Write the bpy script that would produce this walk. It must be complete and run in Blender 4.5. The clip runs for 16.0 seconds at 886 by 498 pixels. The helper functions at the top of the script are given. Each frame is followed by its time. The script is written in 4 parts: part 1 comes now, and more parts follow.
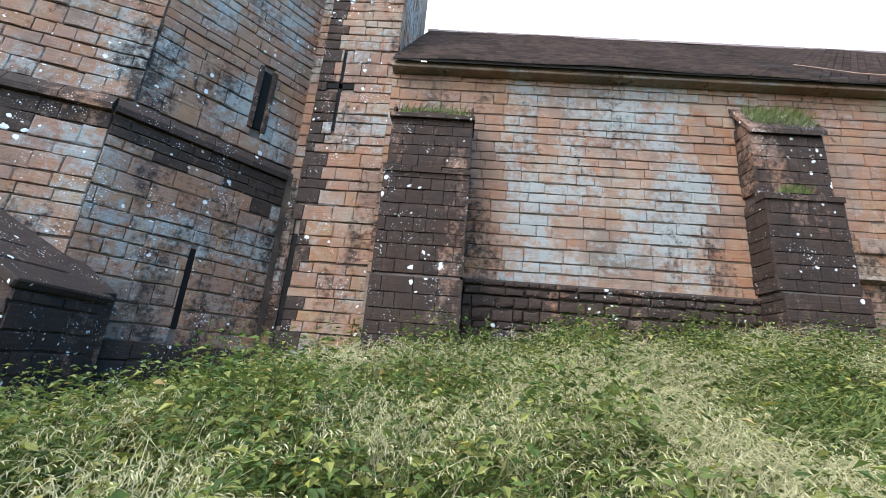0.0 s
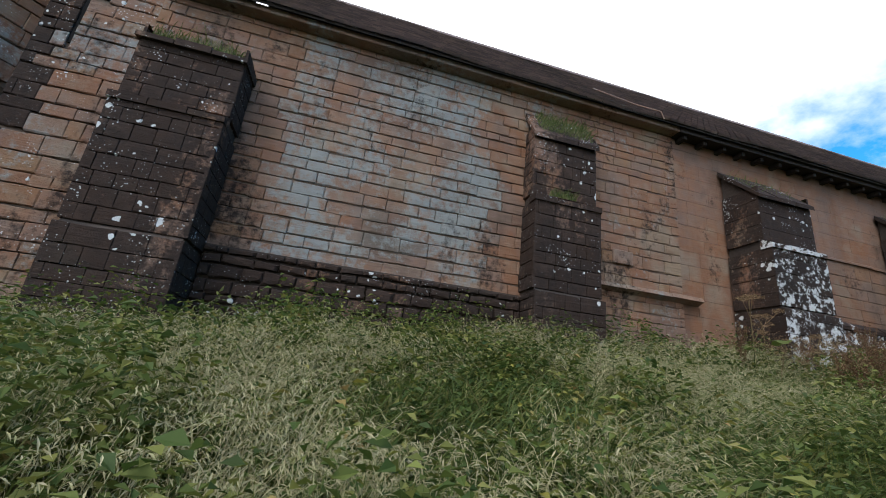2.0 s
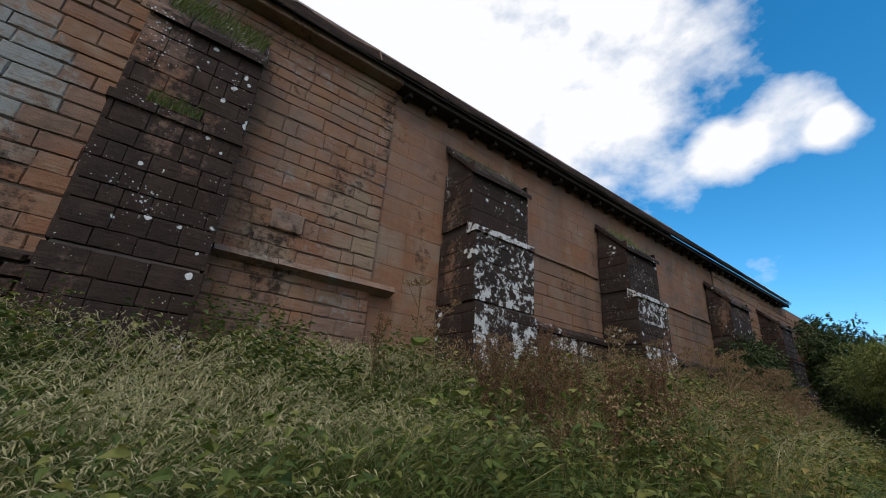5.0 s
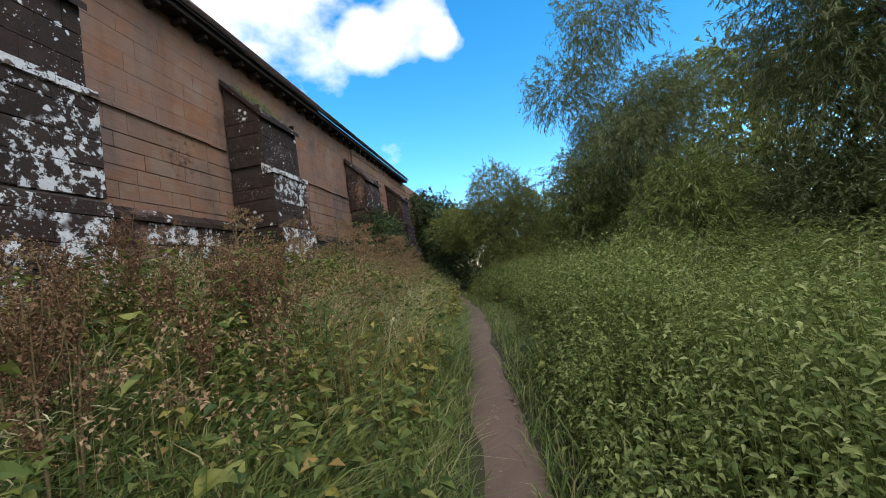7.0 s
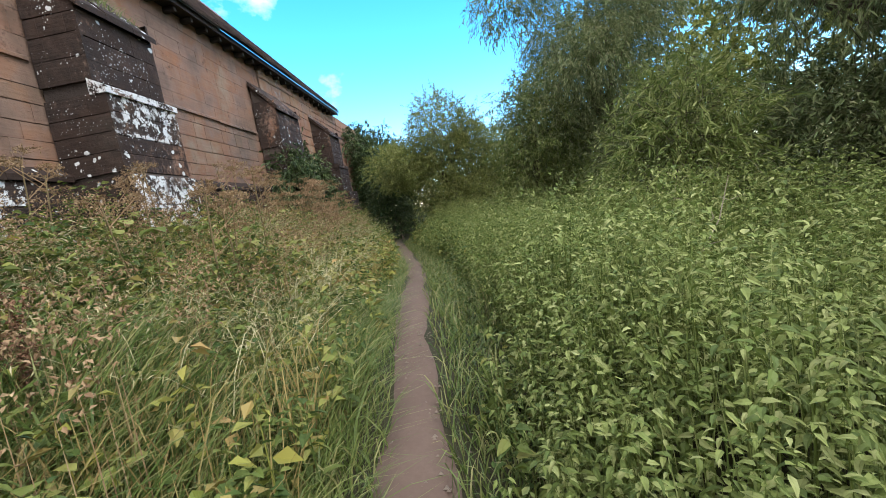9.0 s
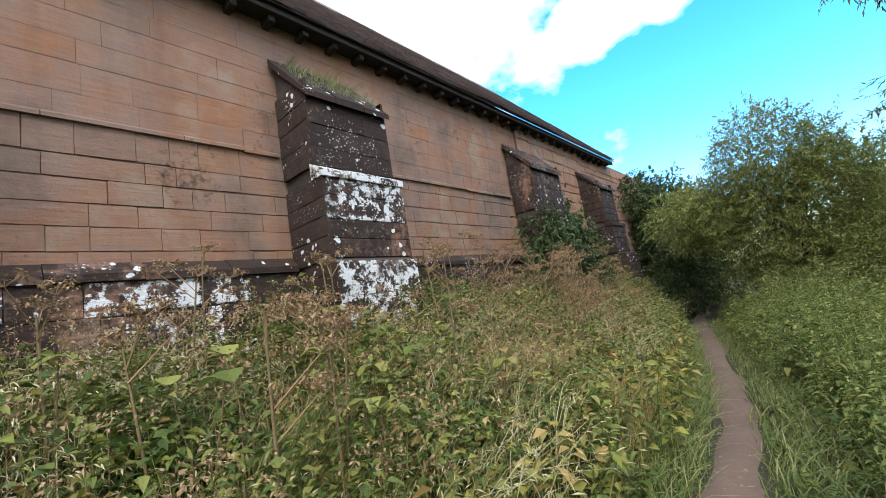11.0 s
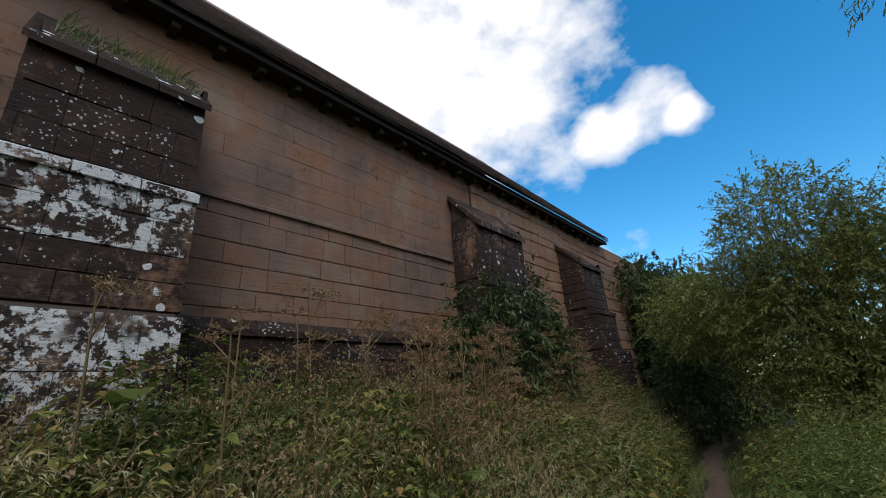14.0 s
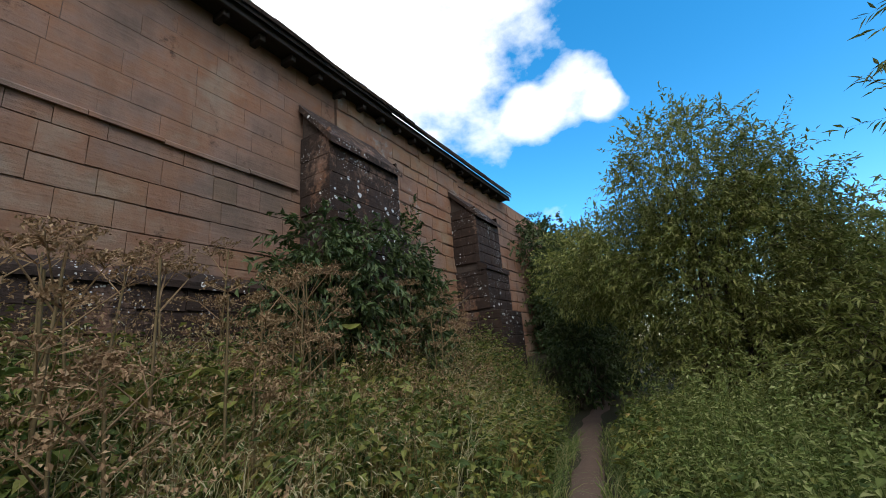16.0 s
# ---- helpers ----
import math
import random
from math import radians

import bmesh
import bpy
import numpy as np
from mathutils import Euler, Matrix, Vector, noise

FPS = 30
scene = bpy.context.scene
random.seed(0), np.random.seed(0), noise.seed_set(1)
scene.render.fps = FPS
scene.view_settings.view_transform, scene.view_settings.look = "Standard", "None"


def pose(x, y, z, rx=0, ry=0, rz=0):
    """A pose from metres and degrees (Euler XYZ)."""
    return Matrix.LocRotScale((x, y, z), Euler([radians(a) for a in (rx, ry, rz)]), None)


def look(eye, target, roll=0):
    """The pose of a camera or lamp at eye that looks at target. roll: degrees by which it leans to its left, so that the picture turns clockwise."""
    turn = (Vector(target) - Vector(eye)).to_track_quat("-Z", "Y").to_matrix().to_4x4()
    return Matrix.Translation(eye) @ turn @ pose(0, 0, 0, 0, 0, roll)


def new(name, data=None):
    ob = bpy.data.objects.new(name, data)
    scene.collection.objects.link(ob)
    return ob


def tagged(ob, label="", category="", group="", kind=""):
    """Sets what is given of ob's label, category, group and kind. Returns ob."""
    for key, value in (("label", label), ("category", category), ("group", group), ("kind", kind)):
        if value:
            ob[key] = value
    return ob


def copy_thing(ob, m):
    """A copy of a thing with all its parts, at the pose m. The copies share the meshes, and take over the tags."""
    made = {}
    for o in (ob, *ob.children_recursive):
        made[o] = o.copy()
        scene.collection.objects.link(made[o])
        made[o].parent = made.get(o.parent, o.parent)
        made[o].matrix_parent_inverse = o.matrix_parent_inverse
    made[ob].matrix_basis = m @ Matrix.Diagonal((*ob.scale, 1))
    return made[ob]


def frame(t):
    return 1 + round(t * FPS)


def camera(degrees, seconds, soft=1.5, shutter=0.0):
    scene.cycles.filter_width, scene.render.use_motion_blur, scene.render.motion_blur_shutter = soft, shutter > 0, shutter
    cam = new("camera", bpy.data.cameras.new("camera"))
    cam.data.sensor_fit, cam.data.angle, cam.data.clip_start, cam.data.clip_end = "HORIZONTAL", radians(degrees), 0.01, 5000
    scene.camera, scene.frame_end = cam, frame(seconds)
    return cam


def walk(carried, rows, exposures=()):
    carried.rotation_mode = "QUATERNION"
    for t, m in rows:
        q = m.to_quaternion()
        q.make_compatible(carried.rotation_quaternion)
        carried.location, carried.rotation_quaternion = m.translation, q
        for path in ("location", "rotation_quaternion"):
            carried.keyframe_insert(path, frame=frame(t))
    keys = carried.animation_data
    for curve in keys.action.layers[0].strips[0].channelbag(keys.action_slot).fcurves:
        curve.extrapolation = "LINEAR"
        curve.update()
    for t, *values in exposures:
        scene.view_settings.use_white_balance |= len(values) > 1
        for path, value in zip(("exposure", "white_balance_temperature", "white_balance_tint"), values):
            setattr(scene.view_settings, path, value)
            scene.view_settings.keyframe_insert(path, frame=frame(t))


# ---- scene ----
FOV = 94.0
cam = camera(FOV, 16.0, soft=0.9)
# seconds, eye x y z, heading, upward tilt, lean to the left
PATH = [
    (0, 0.567, 1.330, 0.974, 2.43, 16.24, 4.73),
    (0.5, 1.100, 1.465, 0.987, 3.82, 19.74, 9.02),
    (1, 1.675, 1.623, 0.967, 1.44, 23.44, 12.65),
    (1.5, 2.118, 1.790, 0.959, -5.82, 19.75, 10.06),
    (2, 2.551, 1.851, 0.974, -13.26, 17.85, 6.50),
    (2.5, 3.131, 1.915, 1.036, -18.34, 17.71, 7.06),
    (3, 3.851, 2.318, 1.131, -24.39, 18.93, 7.77),
    (3.5, 4.526, 2.575, 1.215, -29.48, 20.59, 7.44),
    (3.7, 4.775, 2.637, 1.239, -31.63, 21.03, 7.32),
    (5.8, 6.880, 2.930, 1.450, -43.50, 20.40, -2.20),
    (6, 7.050, 2.963, 1.469, -49.41, 20.09, -3.59),
    (6.2, 7.120, 3.020, 1.510, -55.50, 18.60, -3.60),
    (6.5, 7.215, 3.120, 1.575, -72.50, 12.40, -3.50),
    (6.6, 7.248, 3.156, 1.592, -80.10, 10.13, -3.40),
    (7, 7.452, 3.147, 1.627, -80.83, 3.25, -7.97),
    (7.5, 7.892, 3.106, 1.619, -82.80, -1.97, -5.24),
    (8, 8.415, 2.991, 1.647, -85.25, -3.81, -6.20),
    (8.2, 8.620, 2.980, 1.684, -87.11, -6.49, -8.40),
    (10.3, 10.422, 3.189, 2.037, -79.58, 0.85, -11.88),
    (10.5, 10.790, 3.165, 2.084, -70.04, 2.49, -12.39),
    (11, 11.579, 3.277, 2.151, -50.12, 7.91, -9.54),
    (11.5, 11.932, 3.305, 2.153, -57.89, 9.29, -5.62),
    (12, 12.407, 3.331, 2.203, -58.33, 14.71, -5.13),
    (12.5, 12.890, 3.384, 2.217, -57.15, 18.36, -5.00),
    (13, 13.407, 3.363, 2.200, -55.17, 19.79, -5.69),
    (13.5, 13.947, 3.391, 2.143, -52.65, 20.39, -5.52),
    (14, 14.516, 3.409, 2.117, -49.01, 19.57, -4.34),
    (14.5, 15.049, 3.442, 2.124, -45.46, 18.43, -3.00),
    (15, 15.602, 3.510, 2.141, -45.47, 17.47, -3.02),
    (15.5, 16.120, 3.584, 2.149, -49.18, 15.65, -3.55),
    (16, 16.446, 3.630, 2.026, -59.52, 14.40, -4.67),
]


def aim(x, y, z, heading, up, lean):
    h, u = radians(heading), radians(up)
    return look((x, y, z), (x - math.sin(h) * math.cos(u), y + math.cos(h) * math.cos(u), z + math.sin(u)), lean)


EXPOSURES = [(0, 1.2), (0.5, 1.03), (1.0, 0.45), (1.5, -0.2), (2.0, -0.1), (2.5, 0.0), (3.5, -0.65), (6.2, -0.65), (7.0, -0.05), (8.0, 0.8), (10.3, 0.75), (11.0, 0.8), (11.5, 0.6), (12.0, 0.2), (12.5, -0.2), (13.5, -0.6), (14.0, -0.6), (14.5, -0.45), (16, -0.1)]
EXPOSURES = [(t, stops, 5950 if t < 3 else 6250, 9 if t < 3 else 11) for t, stops in EXPOSURES]
walk(cam, [(row[0], aim(*row[1:])) for row in PATH], EXPOSURES)

# ---- sky and sun ----
SUN_EL, SUN_AZ = 48.0, 222.0  # degrees: height, and bearing from +y towards +x
world = bpy.data.worlds.new("sky")
scene.world = world
world.use_nodes = True
wn, wl = world.node_tree.nodes, world.node_tree.links
wn.clear()


def wnode(kind, **kw):
    n = wn.new(kind)
    for k, v in kw.items():
        n.inputs[k].default_value = v
    return n


w_out, w_bg = wn.new("ShaderNodeOutputWorld"), wnode("ShaderNodeBackground", Strength=0.15)
w_sky = wn.new("ShaderNodeTexSky")
w_sky.sky_type, w_sky.sun_disc = "NISHITA", False
w_sky.sun_elevation, w_sky.sun_rotation = radians(SUN_EL), radians(SUN_AZ)
w_sky.dust_density, w_sky.ozone_density = 0.2, 3.0
w_co = wn.new("ShaderNodeTexCoord")
# clouds: a bank high over the wall and beyond, two small puffs below its edge, thin scraps elsewhere
w_map = wn.new("ShaderNodeMapping")
w_map.inputs["Scale"].default_value = (1.0, 1.0, 1.5)
w_map.inputs["Location"].default_value = (0.35, 0.2, 0.35)
w_noise = wnode("ShaderNodeTexNoise", Scale=4.2, Detail=9.0, Roughness=0.55)
w_side = wn.new("ShaderNodeVectorMath")  # heavier cover behind and over the walk, thin ahead
w_side.operation = "DOT_PRODUCT"
w_side.inputs[1].default_value = (0.91, -0.22, 0.35)
w_fade = wn.new("ShaderNodeMath")
w_fade.operation = "MULTIPLY_ADD"
w_fade.inputs[1].default_value, w_fade.inputs[2].default_value = -0.74, 0.54
w_sum = wn.new("ShaderNodeMath")
w_sum.operation = "ADD"
wl.new(w_co.outputs["Generated"], w_side.inputs[0])
wl.new(w_side.outputs["Value"], w_fade.inputs[0])
wl.new(w_fade.outputs[0], w_sum.inputs[0])
wl.new(w_noise.outputs[0], w_sum.inputs[1])
cover = w_sum.outputs[0]
for az_, el_, wide, core, amount in ((42, 50, 34, 14, 0.15), (72, 46, 14, 3, 0.12), (74.5, 30.5, 4.6, 0.4, 0.26), (82, 32, 5.4, 0.4, 0.27), (85.5, 29, 3.6, 0.3, 0.22)):
    w_dot = wn.new("ShaderNodeVectorMath")
    w_dot.operation = "DOT_PRODUCT"
    w_dot.inputs[1].default_value = (math.sin(radians(az_)) * math.cos(radians(el_)), math.cos(radians(az_)) * math.cos(radians(el_)), math.sin(radians(el_)))
    w_lobe = wnode("ShaderNodeMapRange")
    w_lobe.interpolation_type = "SMOOTHSTEP"
    for i_, v_ in ((1, math.cos(radians(wide))), (2, math.cos(radians(core))), (3, 0.0), (4, amount)):
        w_lobe.inputs[i_].default_value = v_
    w_add = wn.new("ShaderNodeMath")
    w_add.operation = "ADD"
    wl.new(w_co.outputs["Generated"], w_dot.inputs[0])
    wl.new(w_dot.outputs["Value"], w_lobe.inputs[0])
    wl.new(w_lobe.outputs[0], w_add.inputs[0])
    wl.new(cover, w_add.inputs[1])
    cover = w_add.outputs[0]
w_ramp = wn.new("ShaderNodeValToRGB")
w_ramp.color_ramp.elements[0].position, w_ramp.color_ramp.elements[1].position = 0.49, 0.70
w_hue = wnode("ShaderNodeHueSaturation", Saturation=1.35, Value=2.1, Hue=0.488)
w_mix = wn.new("ShaderNodeMix")
w_mix.data_type = "RGBA"
w_mix.inputs["B"].default_value = (10.5, 10.4, 10.3, 1)
for a, b in ((w_co.outputs["Generated"], w_map.inputs["Vector"]), (w_map.outputs[0], w_noise.inputs["Vector"]), (cover, w_ramp.inputs[0]),
             (w_ramp.outputs[0], w_mix.inputs["Factor"]), (w_sky.outputs[0], w_hue.inputs["Color"]), (w_hue.outputs[0], w_mix.inputs["A"]), (w_mix.outputs["Result"], w_bg.inputs["Color"]), (w_bg.outputs[0], w_out.inputs[0])):
    wl.new(a, b)

sun = new("sun", bpy.data.lights.new("sun", "SUN"))
sun.data.energy, sun.data.angle, sun.data.color = 1.9, radians(26), (1.0, 0.97, 0.93)
az, el = radians(SUN_AZ), radians(SUN_EL)
sun.matrix_world = look((0, 0, 40), (-math.sin(az) * math.cos(el), -math.cos(az) * math.cos(el), 40 - math.sin(el)))

# ---- materials ----
class Nodes:
    """A node material in the making."""

    def __init__(self, name):
        self.mat = bpy.data.materials.new(name)
        self.mat.use_nodes = True
        self.n, self.l = self.mat.node_tree.nodes, self.mat.node_tree.links
        self.bsdf = self.n["Principled BSDF"]
        geo = self.n.new("ShaderNodeNewGeometry")
        self.pos, self.island = geo.outputs["Position"], geo.outputs["Random Per Island"]
        self.rand = self.n.new("ShaderNodeObjectInfo").outputs["Random"]

    def put(self, a, b):
        if hasattr(a, "links"):
            self.l.new(a, b)
        else:
            b.default_value = a

    def noise(self, scale, detail=4, rough=0.55, vec=None, stretch=None, dist=0.0):
        t = self.n.new("ShaderNodeTexNoise")
        t.inputs["Scale"].default_value, t.inputs["Detail"].default_value, t.inputs["Roughness"].default_value = scale, detail, rough
        t.inputs["Distortion"].default_value = dist
        v = vec or self.pos
        if stretch:
            m = self.n.new("ShaderNodeMapping")
            m.inputs["Scale"].default_value = stretch
            self.l.new(v, m.inputs["Vector"])
            v = m.outputs[0]
        self.l.new(v, t.inputs["Vector"])
        return t.outputs[0]

    def spots(self, scale, rnd=1.0):
        t = self.n.new("ShaderNodeTexVoronoi")
        t.inputs["Scale"].default_value, t.inputs["Randomness"].default_value = scale, rnd
        wob = self.n.new("ShaderNodeVectorMath")
        wob.operation = "MULTIPLY_ADD"
        nz = self.n.new("ShaderNodeTexNoise")
        nz.inputs["Scale"].default_value = scale * 2.2
        self.l.new(self.pos, nz.inputs["Vector"])
        self.l.new(nz.outputs["Color"], wob.inputs[0])
        wob.inputs[1].default_value = (0.45 / scale,) * 3
        self.l.new(self.pos, wob.inputs[2])
        self.l.new(wob.outputs[0], t.inputs["Vector"])
        return t.outputs["Distance"]

    def ramp(self, f, *stops, smooth=False):
        r = self.n.new("ShaderNodeValToRGB")
        e = r.color_ramp.elements
        while len(e) < len(stops):
            e.new(0.5)
        for k, (p, c) in zip(e, stops):
            k.position, k.color = p, ((c, c, c, 1) if isinstance(c, (int, float)) else (*c, 1))
        if smooth:
            r.color_ramp.interpolation = "EASE"
        self.l.new(f, r.inputs[0])
        return r.outputs[0]

    def mix(self, f, a, b, blend="MIX"):
        m = self.n.new("ShaderNodeMix")
        m.data_type, m.blend_type = "RGBA", blend
        self.put(f, m.inputs["Factor"])
        self.put(a if hasattr(a, "links") else (*a, 1), m.inputs["A"])
        self.put(b if hasattr(b, "links") else (*b, 1), m.inputs["B"])
        return m.outputs["Result"]

    def math(self, op, a, b=0.0, c=0.0):
        m = self.n.new("ShaderNodeMath")
        m.operation = op
        for v, i in zip((a, b, c), m.inputs):
            self.put(v, i)
        return m.outputs[0]

    def done(self, color, rough=0.9, bump=None, strength=0.5, dist=0.02, metal=0.0, spec=0.3):
        self.put(color, self.bsdf.inputs["Base Color"])
        self.put(rough, self.bsdf.inputs["Roughness"])
        self.bsdf.inputs["Metallic"].default_value = metal
        self.bsdf.inputs["Specular IOR Level"].default_value = spec
        if bump is not None:
            b = self.n.new("ShaderNodeBump")
            b.inputs["Strength"].default_value, b.inputs["Distance"].default_value = strength, dist
            self.l.new(bump, b.inputs["Height"])
            self.l.new(b.outputs[0], self.bsdf.inputs["Normal"])
        return self.mat


def cover_at(share):
    """Where to cut a noise so that about this share of it lies above."""
    return 0.58 - 0.2 * share


def stone(name, tones, soot=0.0, white=0.0, grey=0.0, grain=1.0):
    """Weathered sandstone: tones from block to block; soot: share under black crust; white, grey: share under lichen."""
    m = Nodes(name)
    k = 1.0 / max(1, len(tones) - 1)
    base = m.ramp(m.rand, *[(i * k, c) for i, c in enumerate(tones)])
    big, mid, fine = m.noise(0.55, 3), m.noise(4.5, 6, 0.62), m.noise(38, 5, 0.6)
    base = m.mix(m.ramp(big, (0.35, 0.0), (0.7, 0.55)), base, m.mix(0.5, base, (0.32, 0.14, 0.075)))
    base = m.mix(m.ramp(mid, (0.3, 0.75), (0.55, 0.0)), base, m.mix(0.6, base, (0.12, 0.085, 0.06)))
    base = m.mix(m.ramp(fine, (0.3, 0.35), (0.6, 0.0)), base, (0.16, 0.11, 0.08))
    beds = m.noise(6, 4, 0.6, stretch=(0.35, 0.35, 5.0))
    base = m.mix(m.ramp(beds, (0.45, 0.0), (0.75, 0.3)), base, (0.36, 0.28, 0.21))
    streak = m.noise(2.4, 4, 0.6, stretch=(1.0, 1.0, 0.10))
    base = m.mix(m.ramp(streak, (0.50, 0.0), (0.72, 0.5)), base, (0.06, 0.045, 0.035))
    patch = m.ramp(m.noise(0.95, 5, 0.6), (0.32, (0.085, 0.07, 0.06)), (0.45, (0.21, 0.135, 0.105)), (0.54, (0.25, 0.12, 0.065)), (0.66, (0.28, 0.225, 0.17)))
    base = m.mix(0.5, base, patch)
    if grey:
        g = m.math("ADD", m.math("MULTIPLY", m.noise(0.85, 3), 0.55), m.math("MULTIPLY", m.noise(9, 6, 0.7), 0.45))
        base = m.mix(m.ramp(g, (cover_at(grey), 0.0), (cover_at(grey) + 0.09, 0.85)), base, m.mix(m.noise(2.2, 3), (0.20, 0.24, 0.26), (0.29, 0.29, 0.26)))
    if soot:
        s = m.math("ADD", m.math("MULTIPLY", m.noise(1.1, 4, 0.6, stretch=(1, 1, 0.45)), 0.6), m.math("MULTIPLY", m.noise(11, 6, 0.7), 0.4))
        base = m.mix(m.ramp(s, (cover_at(soot), 0.0), (cover_at(soot) + 0.09, 0.92)), base, m.mix(m.ramp(m.noise(6.5, 7, 0.72), (0.42, 0.0), (0.62, 0.75)), m.mix(fine, (0.006, 0.005, 0.005), (0.03, 0.023, 0.021)), m.mix(m.rand, (0.02, 0.013, 0.01), (0.05, 0.034, 0.027))))
    if white:
        where = m.math("ADD", m.math("MULTIPLY", m.noise(1.7, 4), 0.85), m.math("MULTIPLY_ADD", m.rand, 0.10, 0.03))
        cover = m.ramp(where, (cover_at(white), 0.0), (cover_at(white) + 0.05, 1.0))
        ragged = m.ramp(m.noise(7.0, 9, 0.74), (0.555 - white * 0.05, 0.0), (0.575 - white * 0.05, 1.0))
        dots = m.ramp(m.math("ADD", m.spots(6.0), m.math("MULTIPLY", m.noise(1.3, 3), 1.1)), (0.59, 1.0), (0.63, 0.0))
        tiny = m.ramp(m.math("ADD", m.spots(24.0), m.math("MULTIPLY", m.noise(2.1, 3), 1.1)), (0.60, 1.0), (0.66, 0.0))
        mask = m.math("MAXIMUM", dots, m.math("MULTIPLY", tiny, 0.75))
        if white > 0.3:
            mask = m.math("MAXIMUM", mask, m.math("MULTIPLY", cover, ragged))
        base = m.mix(mask, base, m.mix(fine, (0.42, 0.43, 0.43), (0.72, 0.74, 0.75)))
    bump = m.math("ADD", m.math("MULTIPLY", mid, 1.0), m.math("ADD", m.math("MULTIPLY", fine, 0.35), m.math("MULTIPLY", beds, 0.5)))
    return m.done(base, 0.92, bump, 0.8, 0.028 * grain, spec=0.2)


BUFF, PINK, RED, GREY, OCHRE, PALE, DARK = (0.215, 0.165, 0.125), (0.215, 0.14, 0.108), (0.19, 0.095, 0.06), (0.19, 0.19, 0.175), (0.22, 0.155, 0.08), (0.27, 0.235, 0.19), (0.085, 0.06, 0.048)
MAT_BAY = stone("weathered buff stone", (BUFF, PALE, GREY, BUFF, PINK, PALE, RED, BUFF), grey=0.5, soot=0.08)
MAT_MIX = stone("red and buff stone", (RED, PINK, BUFF, RED, OCHRE, PINK), soot=0.2, grey=0.1)
MAT_ASHLAR = stone("pink ashlar", (PINK, (0.21, 0.148, 0.117), PINK, (0.205, 0.128, 0.095), (0.225, 0.108, 0.06), (0.22, 0.165, 0.13)), soot=0.02, grain=0.5)
MAT_LOWER = stone("stained lower ashlar", ((0.175, 0.125, 0.098), (0.19, 0.15, 0.12), (0.15, 0.118, 0.098), PINK, (0.165, 0.105, 0.075), (0.2, 0.14, 0.09)), soot=0.02, grain=0.7)
MAT_TOWER = stone("tower stone", (RED, PINK, BUFF, RED, OCHRE, PINK, RED, GREY), soot=0.3, white=0.14, grey=0.38)
MAT_BLACK = stone("black crusted stone", (DARK, (0.1, 0.07, 0.055), (0.16, 0.1, 0.07)), soot=1.1, white=0.12)
MAT_LICHEN = stone("white lichen stone", (DARK, GREY, (0.2, 0.17, 0.14)), soot=1.1, white=0.95)
MAT_SPECK = stone("black stone speckled with white lichen", (DARK, GREY, (0.2, 0.17, 0.14)), soot=1.1, white=0.55)
MAT_LEDGE = stone("ledge under thick white lichen", (GREY, (0.2, 0.17, 0.14)), soot=0.8, white=1.7)
MAT_BROWN = stone("dark brown stone", ((0.15, 0.095, 0.07), (0.19, 0.12, 0.085), DARK), soot=1.15, white=0.02)


def mortar(name, c1, c2):
    m = Nodes(name)
    f = m.noise(14, 6, 0.7)
    return m.done(m.mix(m.ramp(m.noise(1.3, 3), (0.35, 0.0), (0.65, 1.0)), m.mix(f, c1, c2), m.mix(0.5, c1, (0.04, 0.03, 0.025))), 0.95, f, 0.8, 0.02)


MAT_JOINT = mortar("old lime mortar", (0.12, 0.09, 0.07), (0.23, 0.175, 0.135))
MAT_JOINT_FINE = mortar("fine sandy joints", (0.16, 0.11, 0.085), (0.21, 0.15, 0.118))
MAT_JOINT_DARK = mortar("dark joints", (0.035, 0.028, 0.024), (0.10, 0.075, 0.06))


def roof_tiles():
    m = Nodes("plain clay tiles")
    c = m.ramp(m.island, (0.0, (0.12, 0.092, 0.094)), (0.5, (0.17, 0.125, 0.12)), (1.0, (0.24, 0.17, 0.145)))
    c = m.mix(m.ramp(m.noise(7, 6, 0.7), (0.5, 0.0), (0.72, 0.6)), c, (0.16, 0.15, 0.12))
    c = m.mix(m.ramp(m.noise(1.2, 3), (0.45, 0.0), (0.7, 0.5)), c, (0.05, 0.045, 0.035))
    return m.done(c, 0.85, m.noise(40, 4), 0.4, 0.01)


def leaf(name, tones, rough=0.55, glow=0.24):
    """Thin leaves: tones vary from leaf to leaf; some light comes through them."""
    m = Nodes(name)
    k = 1.0 / max(1, len(tones) - 1)
    c = m.ramp(m.island, *[(i * k, t) for i, t in enumerate(tones)])
    c = m.mix(m.ramp(m.noise(0.8, 3), (0.35, 0.0), (0.7, 0.45)), c, m.mix(0.5, c, (0.13, 0.12, 0.03)))
    m.done(c, rough, spec=0.35)
    tr, sh = m.n.new("ShaderNodeBsdfTranslucent"), m.n.new("ShaderNodeMixShader")
    m.l.new(c, tr.inputs["Color"])
    sh.inputs[0].default_value = glow
    m.l.new(m.bsdf.outputs[0], sh.inputs[1])
    m.l.new(tr.outputs[0], sh.inputs[2])
    m.l.new(sh.outputs[0], m.n["Material Output"].inputs["Surface"])
    return m.mat


def plain(name, c1, c2, scale=12.0, rough=0.85, stretch=None, bump=0.4):
    m = Nodes(name)
    f = m.noise(scale, 5, 0.65, stretch=stretch)
    return m.done(m.mix(m.noise(scale * 0.12, 2), m.mix(f, c1, c2), c1), rough, f, bump, 0.01)


